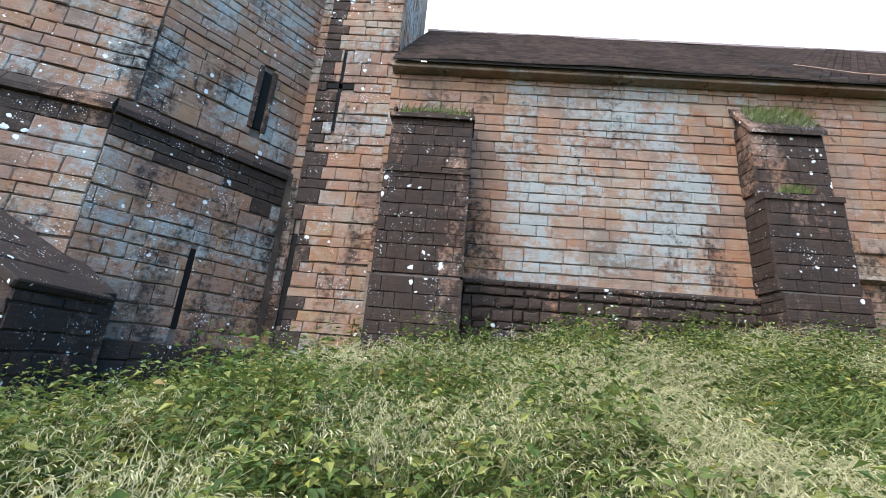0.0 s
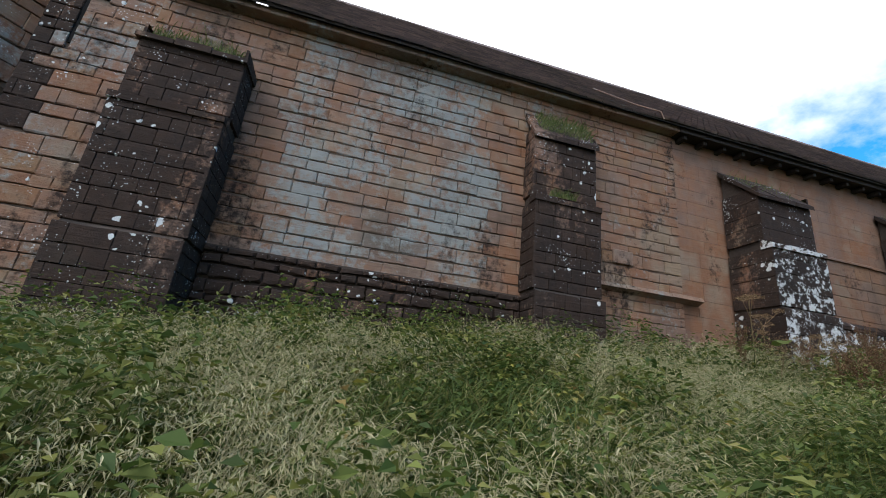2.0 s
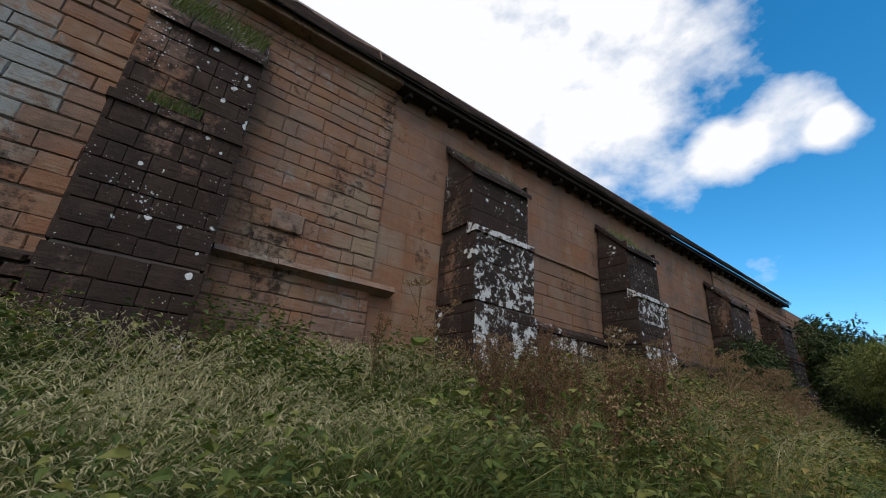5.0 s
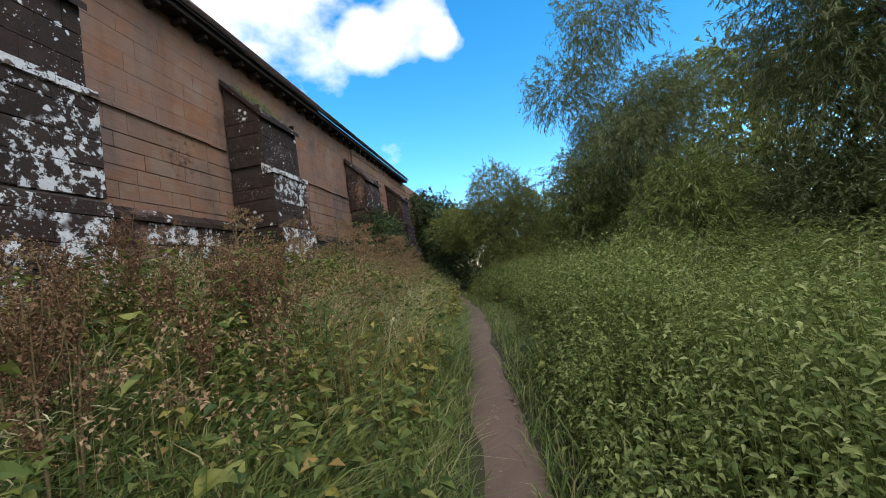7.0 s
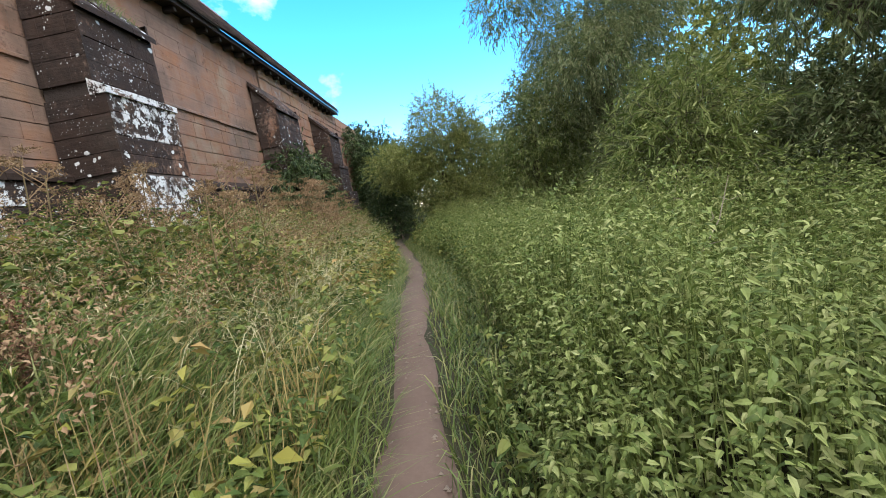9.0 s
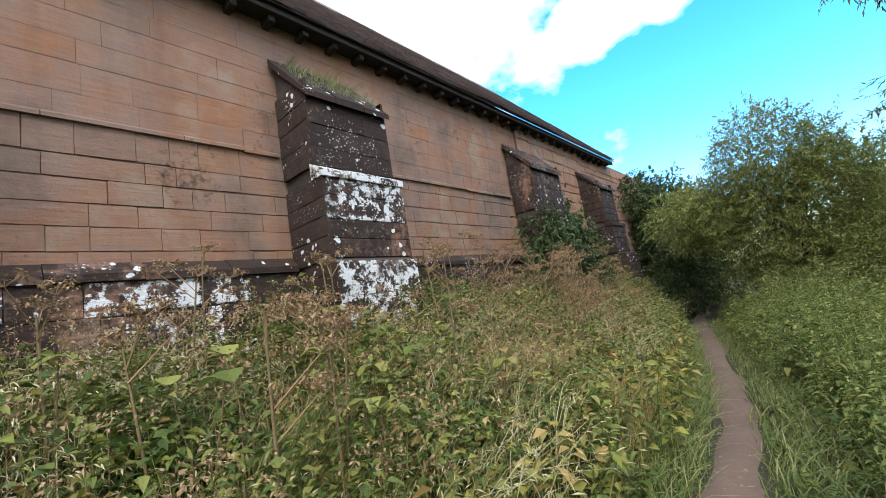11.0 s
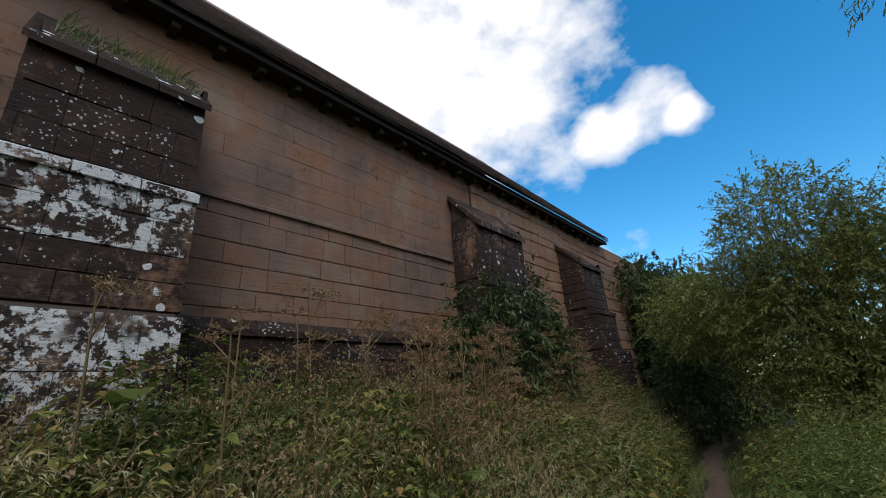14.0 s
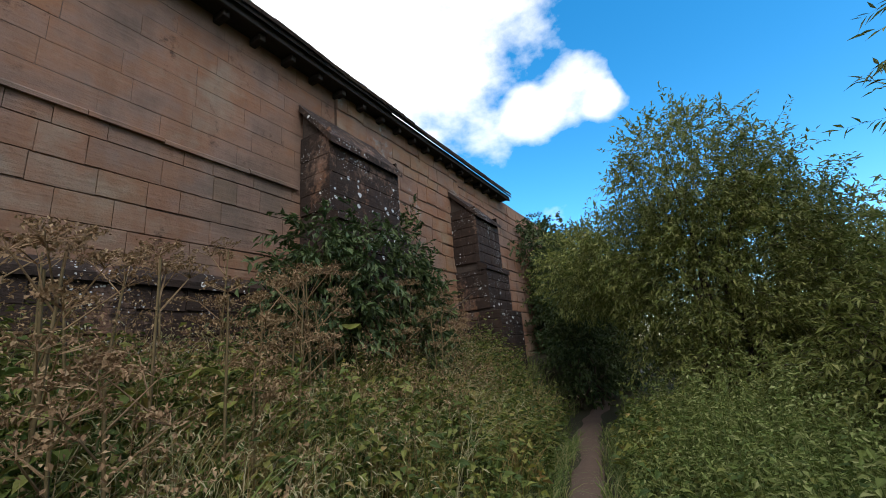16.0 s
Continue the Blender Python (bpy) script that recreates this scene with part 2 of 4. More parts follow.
MAT_TILE = roof_tiles()
MAT_EARTH = plain("trodden earth", (0.09, 0.06, 0.046), (0.2, 0.14, 0.108), 26.0, 0.95)
MAT_SOIL = plain("soil under plants", (0.026, 0.026, 0.012), (0.06, 0.052, 0.026), 9.0, 0.95)
MAT_BARK = plain("bark", (0.05, 0.038, 0.028), (0.15, 0.12, 0.09), 16.0, 0.95, (1, 1, 0.25), 0.9)
MAT_SOFFIT = plain("dark old timber", (0.022, 0.018, 0.016), (0.06, 0.048, 0.04), 14.0, 0.9)
# near-black paint for the shade inside the tower's slits
MAT_SLIT_SHADE = plain("slit shade, near black", (0.004, 0.004, 0.004), (0.008, 0.007, 0.006), 5.0, 1.0)
MAT_SLAB = stone("grey ledge slab", (GREY, (0.26, 0.24, 0.21)), soot=0.2, grey=0.2)
MAT_PEBBLE = plain("path grit", (0.14, 0.11, 0.085), (0.27, 0.22, 0.18), 30.0, 0.9)
MAT_GRASS = leaf("long grass", ((0.05, 0.09, 0.018), (0.09, 0.14, 0.03), (0.15, 0.19, 0.05), (0.3, 0.28, 0.12)))
MAT_STRAW = leaf("dry seeding grass", ((0.44, 0.40, 0.21), (0.62, 0.56, 0.36), (0.34, 0.35, 0.15)), 0.7, 0.3)
MAT_GOLD = leaf("golden dry grass", ((0.2, 0.13, 0.05), (0.3, 0.22, 0.08), (0.38, 0.29, 0.12), (0.2, 0.19, 0.06)), 0.7, 0.25)
MAT_HERB = leaf("bank herbs", ((0.038, 0.074, 0.016), (0.072, 0.118, 0.023), (0.135, 0.17, 0.034), (0.25, 0.25, 0.065)), 0.65, 0.34)
MAT_NETTLE = leaf("nettles", ((0.07, 0.11, 0.024), (0.14, 0.195, 0.045), (0.24, 0.29, 0.085), (0.36, 0.39, 0.16)), 0.65, 0.36)
MAT_WILLOW = leaf("willow leaves", ((0.085, 0.12, 0.045), (0.14, 0.19, 0.07), (0.22, 0.265, 0.11), (0.33, 0.35, 0.18)))
MAT_SHRUB = leaf("shrub leaves", ((0.1, 0.135, 0.03), (0.18, 0.22, 0.05), (0.28, 0.31, 0.08), (0.4, 0.4, 0.14)), 0.5, 0.32)
MAT_IVY = leaf("dark climbing leaves", ((0.018, 0.04, 0.014), (0.034, 0.07, 0.022), (0.06, 0.1, 0.034), (0.11, 0.15, 0.05)), 0.55, 0.2)
MAT_RUST = leaf("rusty seed heads", ((0.17, 0.10, 0.055), (0.28, 0.18, 0.10), (0.36, 0.26, 0.15)), 0.8, 0.15)
MAT_DOCK = leaf("dock seeds", ((0.10, 0.045, 0.03), (0.17, 0.085, 0.05), (0.22, 0.12, 0.07)), 0.8, 0.1)
MAT_STEM = plain("dry stems", (0.12, 0.085, 0.04), (0.22, 0.18, 0.09), 20.0, 0.85)
MAT_YELLOW = leaf("yellowing leaves", ((0.30, 0.27, 0.05), (0.2, 0.24, 0.05), (0.34, 0.22, 0.08)))
MAT_MOSS = plain("moss", (0.03, 0.032, 0.014), (0.09, 0.085, 0.03), 30.0, 0.95)

# ---- building blocks ----
rng = np.random.default_rng(7)


def part(name, data, material, parent=None, label=""):
    """Links a bmesh or a mesh as one object, under a thing or a part."""
    if isinstance(data, bmesh.types.BMesh):
        me = bpy.data.meshes.new(name)
        data.to_mesh(me)
        data.free()
    else:
        me = data
    if material and not me.materials:
        me.materials.append(material)
    ob = new(name, me)
    ob.parent = parent
    return tagged(ob, label)


def tri_mesh(name, verts, tris, smooth=False):
    """A mesh of triangles from two arrays."""
    me = bpy.data.meshes.new(name)
    verts, tris = np.asarray(verts, np.float32), np.asarray(tris, np.int32)
    me.vertices.add(len(verts))
    me.vertices.foreach_set("co", verts.ravel())
    me.loops.add(tris.size)
    me.loops.foreach_set("vertex_index", tris.ravel())
    me.polygons.add(len(tris))
    me.polygons.foreach_set("loop_start", np.arange(0, tris.size, 3, dtype=np.int32))
    me.polygons.foreach_set("use_smooth", np.full(len(tris), smooth))
    me.update(calc_edges=True)
    return me


def prism(points, z0, z1, bottom=True):
    """An upright block over a plan outline; z1 may be a height for each corner."""
    bm = bmesh.new()
    n = len(points)
    tops = [z1] * n if isinstance(z1, (int, float)) else z1
    lo = [bm.verts.new((x, y, z0)) for x, y in points]
    hi = [bm.verts.new((x, y, z)) for (x, y), z in zip(points, tops)]
    for i in range(n):
        j = (i + 1) % n
        bm.faces.new((lo[i], lo[j], hi[j], hi[i]))
    bm.faces.new(hi)
    bm.faces.new(lo[::-1])
    bmesh.ops.recalc_face_normals(bm, faces=bm.faces)
    return bm


def box(x0, x1, y0, y1, z0, z1, bevel=0.0):
    bm = prism([(x0, y0), (x1, y0), (x1, y1), (x0, y1)], z0, z1)
    if bevel:
        bmesh.ops.bevel(bm, geom=list(bm.edges), offset=bevel, segments=1, affect="EDGES")
    return bm


def profile(points, x0, x1):
    """A block with an outline in y and z, from x0 to x1."""
    bm = bmesh.new()
    a = [bm.verts.new((x0, y, z)) for y, z in points]
    b = [bm.verts.new((x1, y, z)) for y, z in points]
    n = len(points)
    for i in range(n):
        j = (i + 1) % n
        bm.faces.new((a[i], a[j], b[j], b[i]))
    bm.faces.new(a[::-1])
    bm.faces.new(b)
    bmesh.ops.recalc_face_normals(bm, faces=bm.faces)
    return bm


def stone_mesh(seed, worn):
    """One dressed block a unit wide and high; its face looks along -y; edges worn."""
    r = random.Random(seed)
    bm = bmesh.new()
    ring = []
    for inset, y in ((0.0, 0.0), (0.0, -0.62), (worn, -1.0)):
        row = []
        for sx, sz in ((-1, -1), (0, -1), (1, -1), (1, 1), (0, 1), (-1, 1)):
            j = worn * 0.8 if y else 0.0
            row.append(bm.verts.new((sx * (0.5 - inset * 0.6) + r.uniform(-j, j) * 0.6, y + (r.uniform(-0.06, 0.06) if y == -1 else 0), sz * (0.5 - inset) + r.uniform(-j, j))))
        ring.append(row)
    for a, b in zip(ring, ring[1:]):
        for i in range(6):
            bm.faces.new((a[i], a[(i + 1) % 6], b[(i + 1) % 6], b[i]))
    mid = bm.verts.new((r.uniform(-0.15, 0.15), -1.0 - r.uniform(0.02, 0.2), r.uniform(-0.1, 0.1)))
    for i in range(6):
        bm.faces.new((ring[2][i], ring[2][(i + 1) % 6], mid))
    bmesh.ops.recalc_face_normals(bm, faces=bm.faces)
    me = bpy.data.meshes.new("stone")
    bm.to_mesh(me)
    bm.free()
    return me


STONE_SHAPES = {}


def stone_shapes(mat, worn):
    key = (mat.name, worn)
    if key not in STONE_SHAPES:
        STONE_SHAPES[key] = [stone_mesh(k, worn) for k in range(7)]
        for me in STONE_SHAPES[key]:
            me.materials.append(mat)
    return STONE_SHAPES[key]


def lay(parent, origin, along, length, z0, z1, course, long, mats, gap=0.01, proud=0.034, worn=0.05, skip=None, cuts=(), seed=1, tilt=0.6, rough=1.0, even=0.12):
    """Courses of blocks on a face that begins at origin and runs along a level direction; its front is to the right of that direction.
    mats: a material, or a function of the way along and the height. skip: a test of a block's middle and half length."""
    r = random.Random(seed)
    ux = Vector((along[0], along[1], 0)).normalized()
    ang = math.atan2(ux.y, ux.x)
    z = z0
    made = 0
    while z < z1 - 0.04:
        h = course * (1 + (r.uniform(-0.32, 0.36) * (0.4 + 0.6 * rough)))
        if z + h > z1 - course * 0.45:
            h = z1 - z
        s = -r.uniform(0, long * 0.6)
        while s < length - 0.02:
            w = long * r.choice((0.6, 0.8, 1.0, 1.15, 1.4)) * r.uniform(0.85, 1.15)
            a, b = max(s, 0.0), min(s + w, length)
            if length - b < long * 0.3:
                b = length
            s = b if b >= length else s + w
            if b - a < 0.05:
                continue
            spans = [(a, b)]
            for c0, c1, cz0, cz1 in cuts:
                if z < cz1 and z + h > cz0:
                    spans = [q for p0, p1 in spans for q in ((p0, min(p1, c0)), (max(p0, c1), p1)) if q[1] - q[0] > 0.03]
            for a, b in spans:
                m, zc = (a + b) / 2, z + h / 2
                if skip and skip(m, zc, (b - a) / 2, h / 2):
                    continue
                mat = mats(m, zc) if callable(mats) else mats
                ob = new("stone", r.choice(stone_shapes(mat, worn)))
                p = Vector(origin) + ux * m
                d = proud * r.uniform(1 - even, 1 + even)
                ob.matrix_world = Matrix.Translation((p.x, p.y, zc + r.uniform(-0.05, 0.05) * h * rough)) @ Euler((0, radians(r.uniform(-tilt, tilt)), ang)).to_matrix().to_4x4() @ Matrix.Diagonal((b - a - gap * r.uniform(0.1, 0.8), d, h * (1 - 0.06 * rough * r.random()) - gap * r.uniform(0.5, 1.7), 1))
                ob.parent = parent
                made += 1
        z += h
    return made


def tube(path, radii, sides=7):
    """A tapered tube along a line of points, as arrays."""
    path = np.asarray(path, float)
    n = len(path)
    t = np.gradient(path, axis=0)
    t /= np.linalg.norm(t, axis=1)[:, None] + 1e-9
    ref = np.tile([0.31, 0.95, 0.05], (n, 1))
    u = np.cross(t, ref)
    u /= np.linalg.norm(u, axis=1)[:, None] + 1e-9
    v = np.cross(t, u)
    a = np.linspace(0, 2 * np.pi, sides, endpoint=False)
    ring = path[:, None] + np.asarray(radii)[:, None, None] * (np.cos(a)[None, :, None] * u[:, None] + np.sin(a)[None, :, None] * v[:, None])
    i = np.arange(n - 1)[:, None] * sides
    k, k2 = np.arange(sides)[None], (np.arange(sides)[None] + 1) % sides
    q = np.stack([i + k, i + k2, i + sides + k2, i + sides + k], -1).reshape(-1, 4)
    return ring.reshape(-1, 3), np.concatenate([q[:, [0, 1, 2]], q[:, [0, 2, 3]]])


def joined(pieces):
    vs, ts, o = [], [], 0
    for v, t in pieces:
        vs.append(v)
        ts.append(t + o)
        o += len(v)
    return np.concatenate(vs), np.concatenate(ts)


def unit(v):
    return v / (np.linalg.norm(v, axis=1)[:, None] + 1e-9)


def blades(base, height, lean, width, bend=0.5, joints=3):
    """Grass blades: arcs of a few joints and a tip each."""
    n = len(base)
    ang = rng.uniform(0, 2 * np.pi, n)
    side = np.stack([np.cos(ang), np.sin(ang), np.zeros(n)], 1) * (width * 0.5)[:, None]
    lean = np.asarray(lean)
    rows_v = []
    for k in range(joints + 1):
        f = k / joints
        rise = height * (f - bend * 0.45 * f ** 3)
        out = lean * (height * (0.25 * f + (0.25 + 0.6 * bend) * f ** 2.2))[:, None]
        c = base + out + np.stack([np.zeros(n), np.zeros(n), rise], 1)
        if k < joints:
            rows_v += [c - side * (1 - 0.5 * f), c + side * (1 - 0.5 * f)]
        else:
            rows_v.append(c)
    v = np.stack(rows_v, 1).reshape(-1, 3)
    t = []
    for k in range(joints - 1):
        t += [[2 * k, 2 * k + 1, 2 * k + 3], [2 * k, 2 * k + 3, 2 * k + 2]]
    t.append([2 * joints - 2, 2 * joints - 1, 2 * joints])
    return v, (np.arange(n)[:, None, None] * (2 * joints + 1) + np.array(t)).reshape(-1, 3)


def patchy(x, y, scale, seed):
    """Smooth patches between 0 and 1 over the ground."""
    g = np.zeros(len(x))
    for k in range(5):
        a = seed * 1.7 + k * 2.4
        g += np.sin((x * math.cos(a) + y * math.sin(a)) * (1.0 + 0.45 * k) / scale + a * 3.1)
    return np.clip(0.5 + g / 5.5, 0, 1)


def leaves(base, way, size, width, fold=0.25, full=False):
    """Pointed leaves folded along the midrib, from base along way; full: with rounded flanks and a drooping tip."""
    n = len(base)
    way = unit(way)
    side = unit(np.cross(way, unit(rng.normal(0, 0.35, (n, 3)) + [0, 0, 1])))
    nrm = np.cross(side, way)
    L, Wd = size[:, None], (size * width)[:, None]
    if full:
        a, b = base + way * L * 0.24 + nrm * Wd * fold * 0.8, base + way * L * 0.62 + nrm * Wd * fold * 0.6 - nrm * L * 0.05
        v = np.stack([base, a - side * Wd * 0.47, a + side * Wd * 0.47, b - side * Wd * 0.36, b + side * Wd * 0.36, base + way * L - nrm * L * 0.22, base + way * L * 0.5], 1).reshape(-1, 3)
        t = np.array([[0, 1, 6], [0, 6, 2], [1, 3, 6], [6, 4, 2], [3, 5, 6], [6, 5, 4]])
        return v, (np.arange(n)[:, None, None] * 7 + t).reshape(-1, 3)
    mid = base + way * L * 0.42
    v = np.stack([base, mid - side * Wd * 0.5 + nrm * Wd * fold, mid + side * Wd * 0.5 + nrm * Wd * fold, base + way * L - nrm * L * 0.12], 1).reshape(-1, 3)
    t = np.array([[0, 1, 3], [0, 3, 2]])
    return v, (np.arange(n)[:, None, None] * 4 + t).reshape(-1, 3)


# ---- the lie of the land ----
PATH_LINE = ((-40, 0.4), (-3, 1.1), (1, 1.6), (3, 2.05), (5, 2.6), (7, 3.12), (9, 3.3), (10.4, 3.42), (13, 3.68), (15, 3.94), (17, 4.14), (18.2, 4.32), (19.5, 4.6), (21.9, 5.1), (25, 5.7), (28, 6.1), (40, 6.6), (90, 7))


def path_y(x):
    return np.interp(x, [p[0] for p in PATH_LINE], [p[1] for p in PATH_LINE])


def step01(a, b, v):
    t = np.clip((v - a) / (b - a), 0, 1)
    return t * t * (3 - 2 * t)


def ground_z(x, y):
    x, y = np.asarray(x, float), np.asarray(y, float)
    py = path_y(x)
    z = np.interp(x, (-3, 1, 3, 5, 7, 9, 11, 13, 15, 17), (-0.45, -0.42, -0.36, -0.16, 0.08, 0.28, 0.52, 0.68, 0.66, 0.6))
    foot = np.interp(x, (-5, -3, -1, 2, 5, 9, 12, 16), (-0.1, 0.05, 0.62, 0.98, 1.22, 1.42, 1.66, 1.76))
    rise = np.clip((y - py - 0.45) / (7.3 - py - 0.45), 0, 1.05)
    z = z + (foot - z) * (0.75 * rise + 0.25 * step01(0, 1, rise))
    z = z - 0.35 * step01(0.5, 6, py - y)
    lump = 0.05 * np.sin(x * 1.7 + y * 0.6) * np.sin(y * 1.3 - x * 0.4) * step01(0.4, 1.2, np.abs(y - py))
    return z + lump


def build_ground():
    xs = np.concatenate([[-400, -150, -60, -25], np.arange(-12, 34, 0.4), [36, 42, 55, 90, 180, 400]])
    ys = np.concatenate([[-400, -150, -60, -25, -14], np.arange(-9, 8.6, 0.3), [9.5, 12, 18, 30, 60, 150, 400]])
    X, Y = np.meshgrid(xs, ys, indexing="ij")
    v = np.stack([X, Y, ground_z(X, Y)], -1).reshape(-1, 3)
    ny = len(ys)
    i = (np.arange(len(xs) - 1)[:, None] * ny + np.arange(ny - 1)[None]).reshape(-1)
    q = np.stack([i, i + ny, i + ny + 1, i + 1], 1)
    me = tri_mesh("ground", v, np.concatenate([q[:, [0, 1, 2]], q[:, [0, 2, 3]]]), True)
    tagged(part("ground", me, MAT_SOIL), "dark soil bank sloping up to the wall", "ground", kind="structure")
    # the trodden strip
    xs = np.arange(-12, 34, 0.25)
    cols = 7
    vv = []
    for x in xs:
        w = 0.19 + 0.03 * math.sin(x * 1.9) + 0.025 * math.sin(x * 5.3)
        c = float(path_y(x)) + 0.04 * math.sin(x * 1.1)
        for k in range(cols):
            s = k / (cols - 1) * 2 - 1
            y = c + s * w
            vv.append((x, y, float(ground_z(x, y)) + 0.03 - 0.035 * s * s - 0.012 * math.cos(x * 3 + s * 2)))
    i = (np.arange(len(xs) - 1)[:, None] * cols + np.arange(cols - 1)[None]).reshape(-1)
    q = np.stack([i, i + cols, i + cols + 1, i + 1], 1)
    tagged(part("footpath", tri_mesh("footpath", vv, np.concatenate([q[:, [0, 1, 2]], q[:, [0, 2, 3]]]), True), MAT_EARTH), "narrow trodden brown earth footpath between tall plants", "footpath", kind="structure")
    n = 1500
    px = rng.uniform(3, 24, n)
    py = path_y(px) + rng.normal(0, 0.13, n)
    pz = ground_z(px, py) + 0.022
    s = rng.uniform(0.006, 0.02, n)
    o = np.array([[1, 0, 0], [-0.5, 0.87, 0], [-0.5, -0.87, 0], [0, 0, 0.7]])
    v = (np.stack([px, py, pz], 1)[:, None] + o[None] * s[:, None, None] * rng.uniform(0.6, 1.3, (n, 4, 1))).reshape(-1, 3)
    t = (np.arange(n)[:, None, None] * 4 + np.array([[0, 1, 3], [1, 2, 3], [2, 0, 3]])).reshape(-1, 3)
    tagged(part("gravel", tri_mesh("gravel", v, t), MAT_PEBBLE), "small pale stones trodden into the footpath", "gravel", kind="stuff")


build_ground()

# ---- the long wall ----
FACE, EAVES = 8.0, 6.44
WALL_SPANS = (("wall_bay_1", -0.95, 5.85, 8.0), ("wall_bay_2", 5.85, 8.62, 8.0), ("wall_bay_3", 8.62, 10.4, 8.05), ("wall_bay_4", 10.4, 15.0, 8.05), ("wall_bay_5", 15.0, 20.8, 8.05), ("wall_bay_6", 20.8, 24.8, 8.0), ("wall_bay_7", 24.8, 34.0, 8.05))
BUTTRESS = ((-0.73, 0.64), (5.33, 6.55), (9.78, 11.06), (14.3, 15.57), (20.08, 21.6), (24.3, 25.5))


def behind_buttress(x, half, z, top):
    return any(a + 0.03 < x - half and x + half < b - 0.03 and z < top for a, b in BUTTRESS)


LABELS = {"wall_bay_1": "weathered buff and grey sandstone block wall", "wall_bay_2": "patched red and buff sandstone block wall", "wall_bay_3": "smooth pink sandstone ashlar wall", "wall_bay_4": "smooth pink sandstone ashlar wall with a string course",
          "wall_bay_5": "pink sandstone ashlar wall above a black plinth", "wall_bay_6": "buff sandstone wall under the eaves", "wall_bay_7": "far end of the sandstone wall behind ivy"}
walls = {}
for name, x0, x1, face in WALL_SPANS:
    walls[name] = tagged(part(name, box(x0, x1, face, face + 0.85, 0.6, EAVES), MAT_JOINT if x0 < 5 else MAT_JOINT_FINE), LABELS[name], "stone wall", kind="structure")


def bay1(m, z):
    return MAT_MIX if m < 2.15 or m > 5.7 else MAT_BAY


def lay_bay(name, z0, z1, course, long, mats, seed, **kw):
    x0, x1, face = next((a, b, f) for n, a, b, f in WALL_SPANS if n == name)
    return lay(walls[name], (x0, face + 0.012, 0), (1, 0), x1 - x0, z0, z1, course, long, mats, seed=seed,
               skip=lambda m, z, hw, hh: behind_buttress(x0 + m, hw, z, 4.95), **kw)

# ---- roof ----
RIDGE_Y, RIDGE_Z, ROOF_X0, ROOF_X1 = 11.9, 11.15, -0.92, 27.6


def build_roof():
    eave_y, eave_z = 7.68, 6.48
    roof = tagged(part("roof", profile([(eave_y, eave_z), (RIDGE_Y, RIDGE_Z), (RIDGE_Y + 4.2, eave_z), (RIDGE_Y + 4.2, eave_z - 0.1), (RIDGE_Y, RIDGE_Z - 0.12), (eave_y, eave_z - 0.06)], ROOF_X0, ROOF_X1), MAT_SOFFIT), "long pitched roof of dark brown clay tiles", "roof", kind="structure")
    slope = Vector((0, RIDGE_Y - eave_y, RIDGE_Z - eave_z))
    run = slope.length
    slope.normalize()
    nrm = Vector((0, -slope.z, slope.y))
    gauge, wide, thick = 0.115, 0.17, 0.016
    vs, ts = [], []
    rows_n = int(run / gauge)
    for k in range(rows_n):
        count = int((ROOF_X1 - ROOF_X0) / wide)
        x = ROOF_X0 + (k % 2) * wide / 2 + np.arange(count) * wide + rng.normal(0, 0.004, count)
        s0 = k * gauge - 0.04 + rng.normal(0, 0.006, count)
        lift = 0.028 + rng.normal(0, 0.004, count)
        sag = 0.02 * np.sin(x * 0.7) + 0.012 * np.sin(x * 2.3 + 1)
        w = wide * 0.96
        quad = []
        for dx, ds, dn in ((0, 0, 1), (w, 0, 1), (w, gauge * 1.25, 0), (0, gauge * 1.25, 0), (0, 0, 0), (w, 0, 0)):
            s = s0 + ds
            h = lift * dn + sag + (thick if dn else 0.004) - (thick if (ds == 0 and dn == 0) else 0) * 0
            quad.append(np.stack([x + dx, eave_y + slope.y * s + nrm.y * h, eave_z + slope.z * s + nrm.z * h], 1))
        v = np.stack(quad, 1).reshape(-1, 3)
        base = sum(len(a) for a in vs)
        t = (np.arange(count)[:, None, None] * 6 + np.array([[0, 1, 2], [0, 2, 3], [4, 5, 1], [4, 1, 0]])).reshape(-1, 3) + base
        vs.append(v)
        ts.append(t)
    tagged(part("roof_tiles", tri_mesh("roof_tiles", np.concatenate(vs), np.concatenate(ts)), MAT_TILE, roof, "rows of small dark clay tiles"), kind="stuff")
    # ridge tiles
    for i in range(int((ROOF_X1 - ROOF_X0) / 0.45)):
        if i == 0:
            shape = profile([(-0.16, -0.14), (-0.06, 0.03), (0.0, 0.06), (0.06, 0.03), (0.16, -0.14), (0.13, -0.14), (0.0, 0.02), (-0.13, -0.14)], 0.0, 0.44)
            first = part("ridge_tile", shape, MAT_TILE, roof)
            ob = first
        else:
            ob = new("ridge_tile", first.data)
            ob.parent = roof
        ob.location = (ROOF_X0 + i * 0.45, RIDGE_Y, RIDGE_Z + 0.03)
    # eaves board and rafter ends
    part("eaves_board", box(8.62, ROOF_X1, 7.74, 7.79, 6.34, 6.47, 0.006), MAT_SOFFIT, roof, "dark weathered timber eaves board")
    part("soffit", box(8.62, ROOF_X1, 7.79, 8.05, 6.38, 6.42), MAT_SOFFIT, roof)
    for i in range(37):
        x = 8.8 + i * 0.5
        if i == 0:
            raft = part("rafter_end", box(-0.045, 0.045, -0.1, 0.13, -0.05, 0.05, 0.008), MAT_SOFFIT, roof)
            ob = raft
        else:
            ob = new("rafter_end", raft.data)
            ob.parent = roof
        ob.location = (x, 7.92, 6.31)


build_roof()
